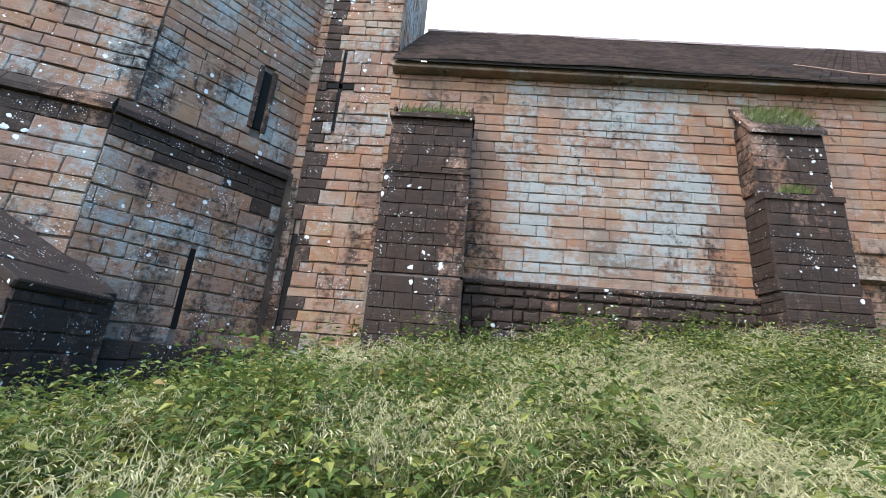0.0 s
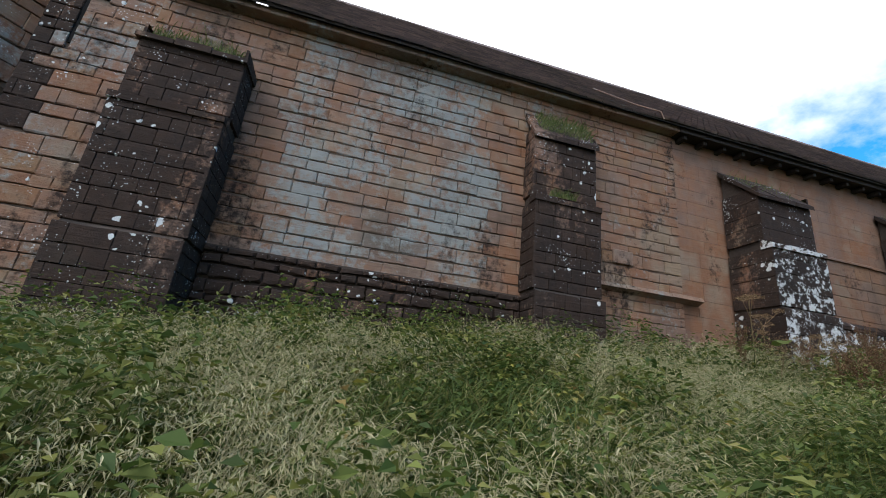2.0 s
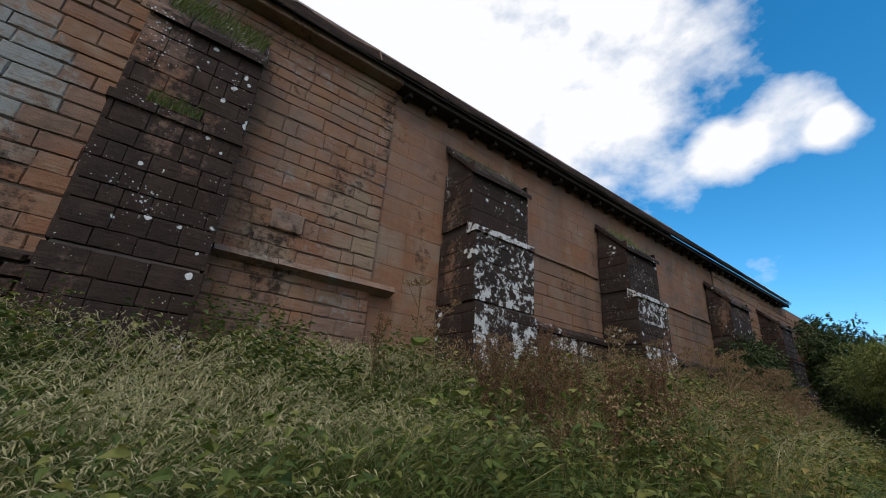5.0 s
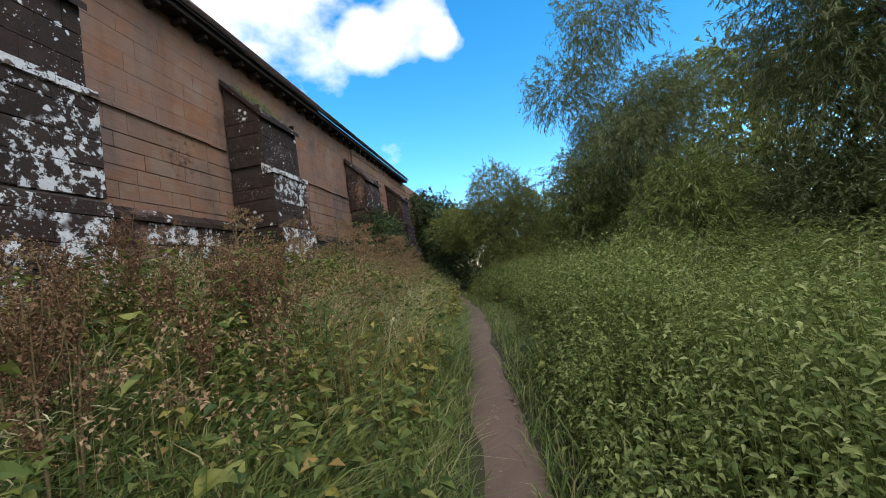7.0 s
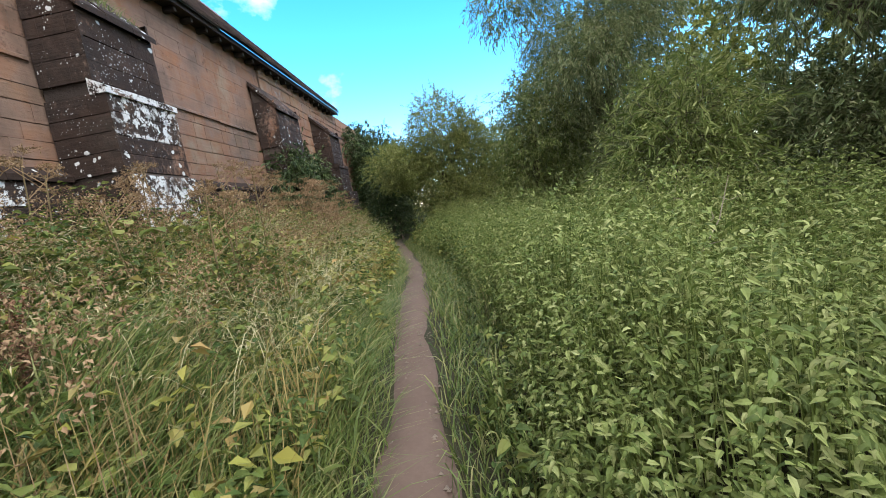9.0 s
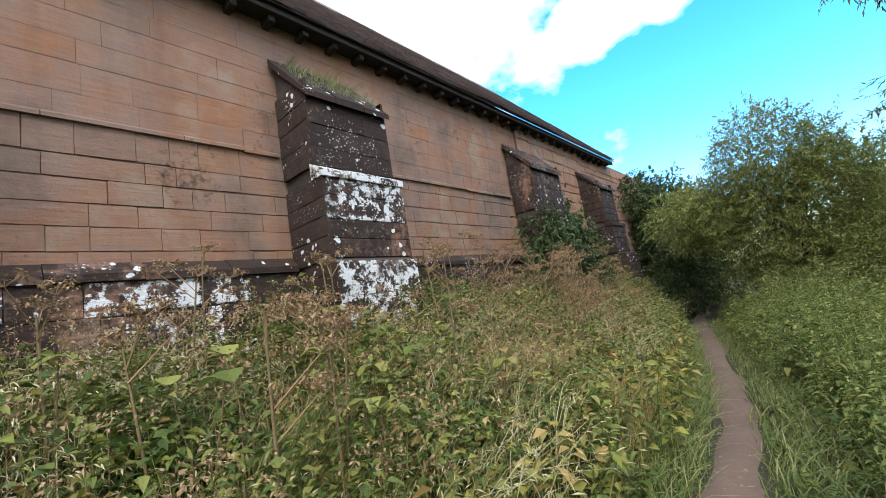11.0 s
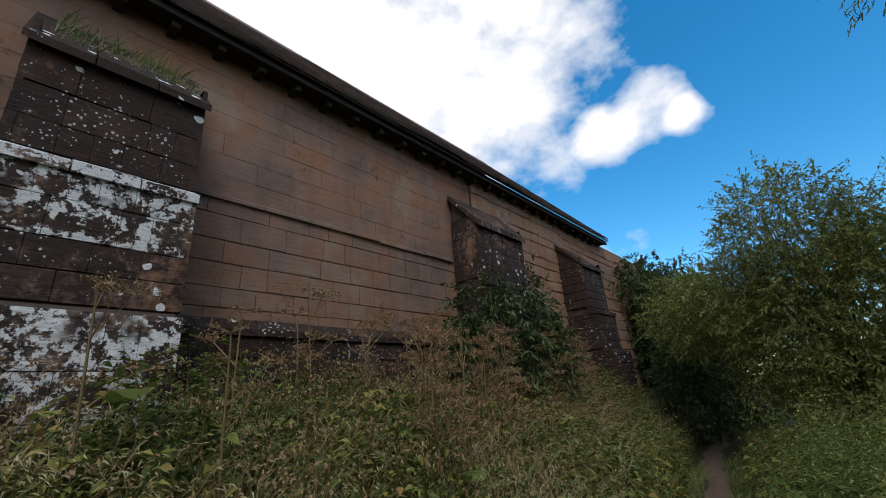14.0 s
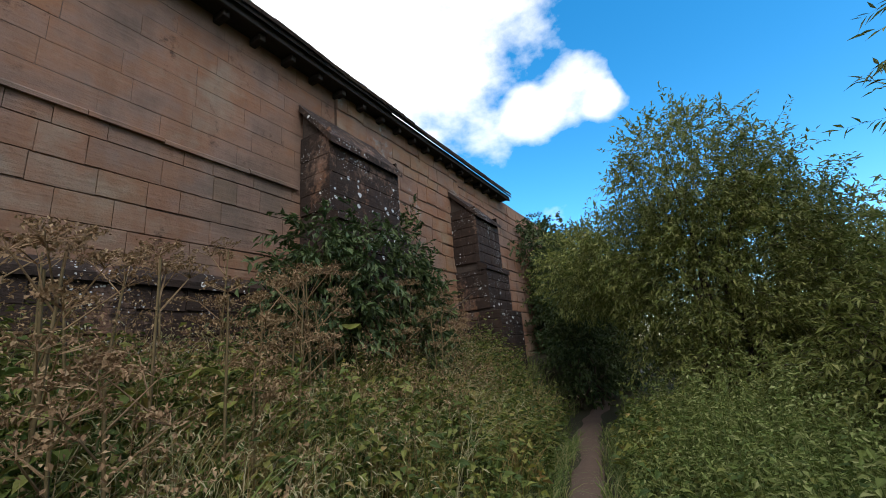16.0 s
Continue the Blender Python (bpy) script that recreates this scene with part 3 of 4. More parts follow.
# lightning conductor: a thin pale cable over the tiles
cable = [(7.1, 8.55, 7.48), (7.4, 8.3, 7.2), (7.72, 8.0, 6.86), (8.05, 7.66, 6.54), (8.1, 7.64, 6.37)]
tagged(part("roof_cable", tri_mesh("roof_cable", *tube(np.array(cable) + [0, -0.03, 0.04], [0.014] * 5, 6), True), MAT_SLAB), "thin pale cable running down the roof tiles", "cable")
# added filler under the overhang, so the eaves cast no deep shadow band
part_wall_top = tagged(part("wall_plate_stone", box(-0.95, 8.62, 7.76, 8.0, 6.36, 6.475, 0.012), MAT_SLAB), "thin grey stone filler added under the eaves to avoid a deep shadow", "stone course", kind="structure")
closing = tagged(part("wall_back", box(-0.6, 34, 15.2, 16.0, 0.5, 6.4), MAT_JOINT), "plain rear wall of the long building", "wall", kind="structure")

# ---- buttresses ----


def buttress(x0, x1, front, top_wall, top_front, ledge, foot, label, upper, lower, base, flare, seed, grass=True):
    """A stone buttress: sloping cap, upper stage, weathered ledge, lower stage and foot, all of single blocks over a core."""
    bt = tagged(new("buttress"), label, "buttress", "buttresses along the wall")
    bt.location = ((x0 + x1) / 2, FACE, foot)
    inv = Matrix.Translation(bt.location).inverted()
    step_y, foot_y, mid = front - 0.13, front - 0.13 - flare, foot + 0.95
    core = profile([(FACE, foot - 0.4), (foot_y + 0.04, foot - 0.4), (foot_y + 0.04, mid), (step_y + 0.04, mid + 0.06), (step_y + 0.04, ledge - 0.1), (front + 0.04, ledge + 0.06), (front + 0.04, top_front - 0.04), (FACE, top_wall - 0.05)], x0 + 0.04, x1 - 0.04)
    ob = part("core", core, MAT_JOINT_DARK, bt)
    ob.matrix_parent_inverse = inv
    before = set(bpy.data.objects)
    w = x1 - x0
    cs, ls, wr = (0.21, 0.3, 0.035) if upper is MAT_BROWN else (0.27, 0.36, 0.01)
    for y, z0, z1, mat, k in ((front, ledge + 0.06, top_front - 0.02, upper, 0), (step_y, mid + 0.05, ledge - 0.1, lower, 1), (foot_y, foot - 0.3, mid, base, 2)):
        lay(bt, (x0, y + 0.042, 0), (1, 0), w, z0, z1, cs, ls, mat, gap=0.003, proud=0.042, worn=wr, rough=0.25, tilt=0.15, even=0.03, seed=seed + k)
        d = FACE - y
        side = MAT_BLACK if mat is MAT_LICHEN or callable(mat) else mat
        lay(bt, (x0 + 0.042, FACE, 0), (0, -1), d, z0, z1 + (0.25 if k == 0 else 0), cs, ls, side, gap=0.003, proud=0.042, worn=wr, rough=0.25, tilt=0.15, even=0.03, seed=seed + 3 + k)
        lay(bt, (x1 - 0.042, y, 0), (0, 1), d, z0, z1 + (0.25 if k == 0 else 0), cs, ls, side, gap=0.003, proud=0.042, worn=wr, rough=0.25, tilt=0.15, even=0.03, seed=seed + 6 + k)
    for o in set(bpy.data.objects) - before:
        o.matrix_parent_inverse = inv
    # ledge: a run of sloping weathering stones
    n = 3
    for i in range(n):
        a, b = x0 - 0.02 + (w + 0.04) * i / n, x0 - 0.02 + (w + 0.04) * (i + 1) / n - 0.012
        j = random.Random(seed * 7 + i).uniform(-0.012, 0.012)
        ob = part("ledge_stone", profile([(front + 0.06, ledge + 0.09 + j), (step_y - 0.03, ledge - 0.03 + j), (step_y - 0.03, ledge - 0.12), (front + 0.06, ledge - 0.12)], a, b), MAT_LEDGE if base is MAT_LICHEN else upper, bt, "pale lichened sloping ledge stone")
        ob.matrix_parent_inverse = inv
    n = 3
    for i in range(n):
        a, b = x0 - 0.04 + (w + 0.08) * i / n, x0 - 0.04 + (w + 0.08) * (i + 1) / n - 0.012
        j = random.Random(seed * 5 + i).uniform(-0.02, 0.02)
        ob = part("cap_stone", profile([(FACE, top_wall + 0.03), (front - 0.07, top_front + 0.05 + j), (front - 0.07, top_front - 0.04), (FACE, top_wall - 0.08)], a, b), MAT_BLACK, bt, "thin dark sloping cap slab")
        ob.matrix_parent_inverse = inv
    return bt


buttress(-0.73, 0.64, 7.42, 5.15, 5.05, 4.07, 1.3, "tall dark brown stone buttress with grass on top", MAT_BROWN, MAT_BROWN, MAT_BROWN, 0.06, 11)
buttress(5.33, 6.55, 7.62, 5.97, 5.27, 4.1, 1.5, "dark stone buttress with a leaning foot and grass on top", MAT_BROWN, MAT_BROWN, MAT_BROWN, 0.10, 31)
buttress(9.78, 11.06, 7.26, 5.79, 4.95, 4.02, 1.85, "black crusted stone buttress spotted with white lichen", MAT_BLACK, lambda m, z: MAT_SPECK if z > 3.05 else MAT_LICHEN, MAT_LICHEN, 0.06, 51)
buttress(14.3, 15.57, 7.3, 5.76, 4.95, 3.99, 1.9, "black stone buttress with large white lichen patches", MAT_BLACK, lambda m, z: MAT_LICHEN if z > 3.3 else MAT_BLACK, MAT_LICHEN, 0.07, 71)
buttress(20.08, 21.6, 7.42, 5.73, 4.97, 3.95, 1.9, "dark stone buttress half hidden by climbing leaves", MAT_BLACK, MAT_BLACK, MAT_BROWN, 0.07, 91)
buttress(24.3, 25.5, 7.36, 5.68, 4.95, 3.85, 1.9, "dark stone buttress with a broad foot", MAT_BROWN, MAT_BLACK, MAT_BLACK, 0.2, 111)

# ---- string course, plinth and ledges ----


def run_of_stones(name, outline, x0, x1, long, mat, parent, label, seed):
    """A moulding made of lengths of stone laid end to end, standing clear of the buttresses."""
    r = random.Random(seed)
    x = x0
    while x < x1 - 0.05:
        b = min(x + long * r.uniform(0.7, 1.3), x1)
        jy, jz = r.uniform(-0.006, 0.006), r.uniform(-0.008, 0.008)
        part(name, profile([(y + jy, z + jz) for y, z in outline], x, b - 0.008), mat, parent, label)
        x = b


for a, b, nm in ((11.08, 14.28, "wall_bay_4"), (15.59, 20.06, "wall_bay_5")):
    run_of_stones("string_stone", [(8.1, 4.49), (8.03, 4.47), (7.995, 4.44), (7.995, 4.4), (8.1, 4.4)], a, b, 0.9, MAT_LOWER, walls[nm], "", 5)
    run_of_stones("plinth_cap", [(8.1, 3.07), (7.98, 3.05), (7.84, 2.93), (7.84, 2.86), (8.1, 2.86)], a, b, 0.8, MAT_BLACK, walls[nm], "", 6)
    pl = tagged(part("plinth", box(a, b, 7.9, 8.06, 0.6, 2.86), MAT_JOINT_DARK), "black crusted plinth with white lichen patches", "plinth", kind="structure")
    lay(pl, (a, 7.912, 0), (1, 0), b - a, 1.4, 2.86, 0.3, 0.6, (lambda m, z: MAT_LICHEN if math.sin(m * 7 + z * 13) > -0.1 else MAT_BLACK) if a < 12.5 else MAT_BLACK, gap=0.008, worn=0.02, seed=9)
pl = tagged(part("plinth", box(0.66, 5.31, 7.92, 8.02, 0.6, 2.44), MAT_JOINT_DARK), "dark rough rubble plinth under the wall", "plinth", kind="structure")
lay(pl, (0.66, 7.93, 0), (1, 0), 4.65, 0.9, 2.42, 0.17, 0.26, MAT_BLACK, gap=0.02, proud=0.08, worn=0.14, tilt=3, seed=19)
run_of_stones("ledge_stone", [(8.0, 2.98), (7.88, 2.95), (7.84, 2.87), (8.0, 2.81)], 6.6, 8.95, 0.85, MAT_SLAB, walls["wall_bay_2"], "grey moulded ledge stone", 8)
tagged(part("pale_stone", box(7.12, 7.54, 7.945, 8.0, 3.34, 3.6, 0.012), MAT_SLAB, walls["wall_bay_2"], "single pale grey dressed block"))

# ---- tower ----
CX, CY, JX, JY = -4.66, 6.53, -2.9, 8.6  # the canted face, from its outer corner to where it meets the wall
LX, LY = -9.6, 4.7
WX, TX = -2.42, -0.95  # the upright wall strip beside the long wall


def build_tower():
    tw = tagged(part("tower", prism([(TX - 0.02, 8.16), (TX - 0.02, 11.5), (LX, 11.5), (LX, LY + 0.2), (CX + 0.06, CY + 0.22), (JX - 0.1, JY + 0.1), (JX + 0.05, 8.75), (WX + 0.03, 8.75), (WX + 0.03, 8.16)], 0.2, 12.5), MAT_JOINT), "tall angular tower of red and grey sandstone", "tower", kind="structure")
    low = part("tower_base", prism([(JX + 0.1, 8.78), (JX, JY), (CX, CY), (LX, LY), (LX, LY + 1.0), (CX - 0.3, CY + 1.2), (JX - 0.4, 8.78)], 0.2, 4.45), MAT_JOINT, tw)

    am, face, fl = -1.98 - WX, (JX - CX, JY - CY), math.hypot(JX - CX, JY - CY)
    front, pl = (CX - LX, CY - LY), math.hypot(CX - LX, CY - LY)
    cut_a = ((am - 0.03, am + 0.03, 5.15, 6.92), (am - 0.27, am + 0.27, 6.06, 6.18), (0.06, 0.15, 1.45, 3.05))
    cut_b = ((1.41, 1.5, 1.24, 2.52),)
    cut_bu = ((1.68, 1.88, 5.05, 6.3),)
    lay(tw, (WX, 8.15, 0), (1, 0), TX - WX, 0.5, 10.4, 0.23, 0.4, lambda m, z: MAT_BLACK if m < 0.42 - 0.02 * z else MAT_TOWER, seed=201, cuts=cut_a)
    lay(tw, (WX + 0.015, 8.75, 0), (0, -1), 0.6, 0.5, 10.4, 0.23, 0.4, MAT_BLACK, seed=203)
    lay(tw, (JX, 8.76, 0), (1, 0), WX - JX, 0.5, 10.4, 0.23, 0.4, MAT_TOWER, seed=204)
    lay(low, (CX, CY, 0), face, fl, 1.0, 4.2, 0.24, 0.42, lambda m, z: MAT_BLACK if z > 3.7 + 0.25 * math.sin(m * 5) else MAT_TOWER, seed=211, cuts=cut_b)
    lay(low, (LX, LY, 0), front, pl, 1.0, 4.2, 0.26, 0.46, lambda m, z: MAT_BLACK if z > 3.8 + 0.2 * math.sin(m * 4) else MAT_TOWER, seed=221)
    lay(tw, (CX + 0.06, CY + 0.22, 0), face, fl, 4.55, 10.4, 0.25, 0.44, MAT_TOWER, seed=231, cuts=cut_bu)
    lay(tw, (LX, LY + 0.2, 0), (CX + 0.06 - LX, CY - LY), pl + 0.06, 4.55, 10.4, 0.26, 0.48, MAT_TOWER, seed=241)
    lay(tw, (TX - 0.02, 8.16, 0), (0, 1), 2.2, 6.4, 10.4, 0.23, 0.4, MAT_TOWER, seed=202)
    # sloping string band over the base
    for a, b in (((CX, CY), (JX, JY)), ((LX, LY), (CX, CY))):
        d = Vector((b[0] - a[0], b[1] - a[1], 0))
        ln = d.length
        d.normalize()
        out = Vector((d.y, -d.x, 0))
        cnt = max(3, int(ln / 0.6))
        for i in range(cnt):
            bm = bmesh.new()
            p = Vector((*a, 0)) + d * (ln * i / cnt)
            q = Vector((*a, 0)) + d * (ln * (i + 1) / cnt - 0.01)
            ring = [[bm.verts.new(c + out * o + Vector((0, 0, z))) for o, z in ((-0.26, 4.6), (0.02, 4.48), (0.11, 4.32), (0.11, 4.22), (-0.26, 4.2))] for c in (p, q)]
            for k in range(5):
                bm.faces.new((ring[0][k], ring[0][(k + 1) % 5], ring[1][(k + 1) % 5], ring[1][k]))
            bm.faces.new(ring[0][::-1])
            bm.faces.new(ring[1])
            bmesh.ops.recalc_face_normals(bm, faces=bm.faces)
            part("string_stone", bm, MAT_BLACK, low)
    # arrow slits: solid near-black blocks whose colour stands in for the shade inside
    for nm, c, s, e, z0, z1, wd in (("arrow_slit", (CX, CY), 1.455, face, 1.24, 2.52, 0.055), ("window_slit", (CX + 0.06, CY + 0.22), 1.78, face, 5.05, 6.3, 0.1),
                                    ("arrow_slit", (WX, 8.15), am, (1, 0), 5.15, 6.92, 0.035), ("arrow_slit", (WX, 8.15), 0.105, (1, 0), 1.45, 3.05, 0.05)):
        d = Vector((*e, 0)).normalized()
        m = Matrix.Translation((c[0] + d.x * s, c[1] + d.y * s, 0)) @ Matrix.Rotation(math.atan2(d.y, d.x), 4, "Z")
        ob = part(nm, box(-wd, wd, -0.012, 0.1, z0, z1), MAT_SLIT_SHADE, tw, "narrow arrow slit, its inner shade painted near black")
        ob.matrix_world = m
        if nm == "window_slit":
            for k in (-1, 1):
                j = part("jamb", box(k * 0.13 - 0.045, k * 0.13 + 0.045, -0.07, 0.05, z0 - 0.05, z1 + 0.05, 0.012), MAT_BROWN, ob)
                j.matrix_parent_inverse = m.inverted()
                j.matrix_world = m
    # cross arm: same painted shade, on a shallow solid block
    part("slit_arm", box(-2.25, -1.71, 8.138, 8.2, 6.06, 6.18), MAT_SLIT_SHADE, tw, "cross arm of the arrow slit")
    # foot of the tower
    ft = part("tower_foot", prism([(JX + 0.16, JY), (CX + 0.05, CY - 0.16), (LX, LY - 0.16), (LX, LY + 0.5), (CX - 0.3, CY + 0.9), (JX - 0.4, JY + 0.1)], -0.3, 1.02), MAT_JOINT_DARK, tw, "dark stained plinth at the foot")
    lay(ft, (CX + 0.05, CY - 0.16, 0), (JX + 0.11 - CX, JY + 0.16 - CY), fl, 0.1, 1.02, 0.24, 0.45, MAT_BLACK, seed=251, proud=0.06)
    lay(ft, (LX, LY - 0.16, 0), front, pl, 0.1, 1.02, 0.24, 0.45, MAT_BLACK, seed=252, proud=0.06)
    # raking mossy buttress on the front
    rk = tagged(new("raking_buttress"), "low buttress with a raking mossy stone slope", "buttress")
    rk.location = (-5.2, 5.4, -0.1)
    inv = Matrix.Translation(rk.location).inverted()
    bm = bmesh.new()
    pts = [(-3.95, 1.42), (-3.95, -0.3), (-8.5, -0.3), (-8.5, 4.5)]
    fr = [bm.verts.new((x, 5.4, z)) for x, z in pts]
    bk = [bm.verts.new((x, 6.7, z + 0.18)) for x, z in pts]
    for i in range(4):
        bm.faces.new((fr[i], fr[(i + 1) % 4], bk[(i + 1) % 4], bk[i]))
    bm.faces.new(fr)
    bm.faces.new(bk[::-1])
    bmesh.ops.recalc_face_normals(bm, faces=bm.faces)
    ob = part("core", bm, MAT_BLACK, rk)
    ob.matrix_parent_inverse = inv
    before = set(bpy.data.objects)
    lay(rk, (-8.5, 5.41, 0), (1, 0), 4.55, -0.1, 4.2, 0.22, 0.42, MAT_BLACK, seed=261, skip=lambda m, z, hw, hh: z + hh > 1.42 + (4.55 - m - hw) * 0.604)
    for o in set(bpy.data.objects) - before:
        o.matrix_parent_inverse = inv
    before = set(bpy.data.objects)
    lay(rk, (-3.96, 5.4, 0), (0, 1), 1.1, -0.1, 1.42, 0.22, 0.4, MAT_BLACK, seed=262)
    for o in set(bpy.data.objects) - before:
        o.matrix_parent_inverse = inv
    for i in range(10):
        x, z = -3.91 - 0.4 * i, 1.44 + 0.242 * i
        ob = part("slope_stone", box(-0.46, 0.0, -0.06, 1.2, -0.02, 0.09, 0.02), MAT_MOSS if 3 < i < 8 else MAT_BLACK, rk, "mossy sloping stone")
        ob.matrix_parent_inverse = inv
        ob.matrix_basis = Matrix.Translation((x, 5.4, z)) @ Matrix.Rotation(math.atan(0.604), 4, "Y")



build_tower()

# ---- the blocks of the wall ----
lay_bay("wall_bay_1", 2.42, 6.36, 0.205, 0.42, bay1, 301)
lay_bay("wall_bay_2", 1.4, 6.36, 0.19, 0.36, MAT_MIX, 302, gap=0.008, proud=0.028, worn=0.06)
lay_bay("wall_bay_3", 1.5, 6.38, 0.30, 0.75, MAT_ASHLAR, 303, gap=0.0025, proud=0.0155, worn=0.007, rough=0.15)
for nm, sd in (("wall_bay_4", 304), ("wall_bay_5", 305)):
    lay_bay(nm, 2.95, 4.44, 0.25, 0.52, MAT_LOWER, sd, gap=0.005, proud=0.026, worn=0.014, rough=0.3)
    lay_bay(nm, 4.44, 6.38, 0.29, 0.8, MAT_ASHLAR, sd + 10, gap=0.0025, proud=0.0155, worn=0.007, rough=0.12)
lay_bay("wall_bay_6", 1.6, 6.38, 0.28, 0.6, MAT_MIX, 306)
lay_bay("wall_bay_7", 1.6, 6.38, 0.3, 0.7, MAT_ASHLAR, 307)

# ---- plants ----


def scatter(n, x0, x1, y0, y1, gap=0.4, left=0.3):
    """Random foot points on the ground inside a rectangle, off the footpath and clear of the stonework."""
    x, y = rng.uniform(x0, x1, n), rng.uniform(y0, y1, n)
    d = y - path_y(x)
    wider = np.where((x > 11.5) & (x < 17.5), 0.24, 0.0) * (gap > 0.35)
    keep = (d > left + rng.uniform(0, 0.14, n)) | (d < -gap - wider - rng.uniform(0, 0.2, n))
    for a, b in BUTTRESS:
        keep &= ~((x > a - 0.05) & (x < b + 0.05) & (y > 7.1))
    keep &= ~((x < -2.4) & (y > 5.3 + np.clip((x + 3.4) * 2.6, 0, 2.5)))
    keep &= y < 7.86
    x, y = x[keep], y[keep]
    return np.stack([x, y, ground_z(x, y) - 0.01], 1)


def swathe(n):
    a = rng.normal(0.6, 1.1, n)
    return np.stack([np.cos(a), np.sin(a) - 0.5, np.zeros(n)], 1) * rng.uniform(0.2, 1.0, n)[:, None]


def stuff(name, arrays, mat, label, category):
    return tagged(part(name, tri_mesh(name, *arrays), mat), label, category, kind="stuff")


def grass_field():
    p = np.concatenate([scatter(52000, -6, 9, 1.9, 7.9), scatter(34000, 5, 13.5, 3.0, 5.6), scatter(18000, 9, 26, 2.5, 7.8), scatter(4000, -6, 2, -1, 1.6)])
    near, pt = np.abs(p[:, 1] - path_y(p[:, 0])), patchy(p[:, 0], p[:, 1], 0.5, 1)
    h = rng.uniform(0.35, 0.9, len(p)) * np.where(near < 0.9, 0.7, 1.0) * np.where(p[:, 1] > 7.0, 0.6, 1.0) * (0.55 + 0.8 * pt) * np.where(p[:, 0] < -1.0, 0.6, 1.0)
    stuff("long_grass", blades(p, h, swathe(len(p)), rng.uniform(0.006, 0.015, len(p)), 0.8), MAT_GRASS, "long tangled green grass on the bank", "grass")
    p = np.concatenate([scatter(26000, -1, 9, 2.1, 7.6), scatter(3500, -6, -1, 2.1, 7.0), scatter(8000, 11, 23, 3.4, 7.4)])
    pt = patchy(p[:, 0], p[:, 1], 0.7, 4)
    p = p[(pt > rng.uniform(0.25, 0.75, len(p))) & (p[:, 1] - path_y(p[:, 0]) > np.where((p[:, 0] > 4.5) & (p[:, 0] < 11), 1.9, 0.8))]
    n = len(p)
    h, ln = rng.uniform(0.55, 1.05, n), swathe(n) * 0.9
    stalk = blades(p, h, ln, np.full(n, 0.007), 0.7, 4)
    m = 7
    k = np.repeat(np.arange(n), m)
    f = np.tile(np.linspace(0.72, 1.0, m), n)
    bend = 0.7
    at = p[k] + ln[k] * (h[k] * (0.25 * f + (0.25 + 0.6 * bend) * f ** 2.2))[:, None] + np.stack([0 * f, 0 * f, h[k] * (f - bend * 0.45 * f ** 3)], 1)
    heads = leaves(at + rng.normal(0, 0.005, (n * m, 3)), ln[k] + [0, 0, -0.25] + rng.normal(0, 0.35, (n * m, 3)), rng.uniform(0.03, 0.055, n * m), 0.17)
    stuff("seeding_grass", joined([stalk, heads]), MAT_STRAW, "pale dry seeding grass stalks over the bank", "grass")
    p = scatter(26000, 10, 24, 3.6, 7.6)
    p = p[(patchy(p[:, 0], p[:, 1], 0.6, 6) > rng.uniform(0.2, 0.8, len(p))) & (p[:, 1] - path_y(p[:, 0]) > 0.5)]
    stuff("dry_grass", blades(p, rng.uniform(0.45, 0.95, len(p)), swathe(len(p)) * 0.7, rng.uniform(0.005, 0.011, len(p)), 0.6), MAT_GOLD, "golden brown dry grass on the bank", "grass")
    p = scatter(110000, 1, 24, 1.2, 5.6, 0.13, 0.13)
    d = p[:, 1] - path_y(p[:, 0])
    p = p[(d > -0.95) & (d < 0.8)]
    stuff("path_edge_grass", blades(p, rng.uniform(0.08, 0.36, len(p)), swathe(len(p)) * 1.3, rng.uniform(0.006, 0.012, len(p)), 1.0), MAT_GRASS, "short green grass along the edges of the footpath", "grass")


def herbs(p, height, per, size, width, droop, full=False):
    """Leafy plants: a stem and leaves in turn up it."""
    n = len(p)
    ln = rng.normal(0, 0.16, (n, 3)) * [1, 1, 0]
    h = height
    st = blades(p, h, ln, np.full(n, 0.008), 0.1, 2)
    k = np.repeat(np.arange(n), per)
    f = rng.uniform(0.25, 1.0, n * per)
    a = rng.uniform(0, 2 * np.pi, n * per)
    out = np.stack([np.cos(a), np.sin(a), rng.uniform(-droop, 0.35, n * per)], 1)
    at = p[k] + np.stack([np.zeros(n * per), np.zeros(n * per), h[k] * f], 1) + ln[k] * (h[k] * f * f)[:, None] * 0.8 + out * 0.02
    s = size * rng.uniform(0.5, 1.3, n * per) * (1.25 - 0.6 * f)
    return joined([st, leaves(at, out, s, width, 0.25, full)])


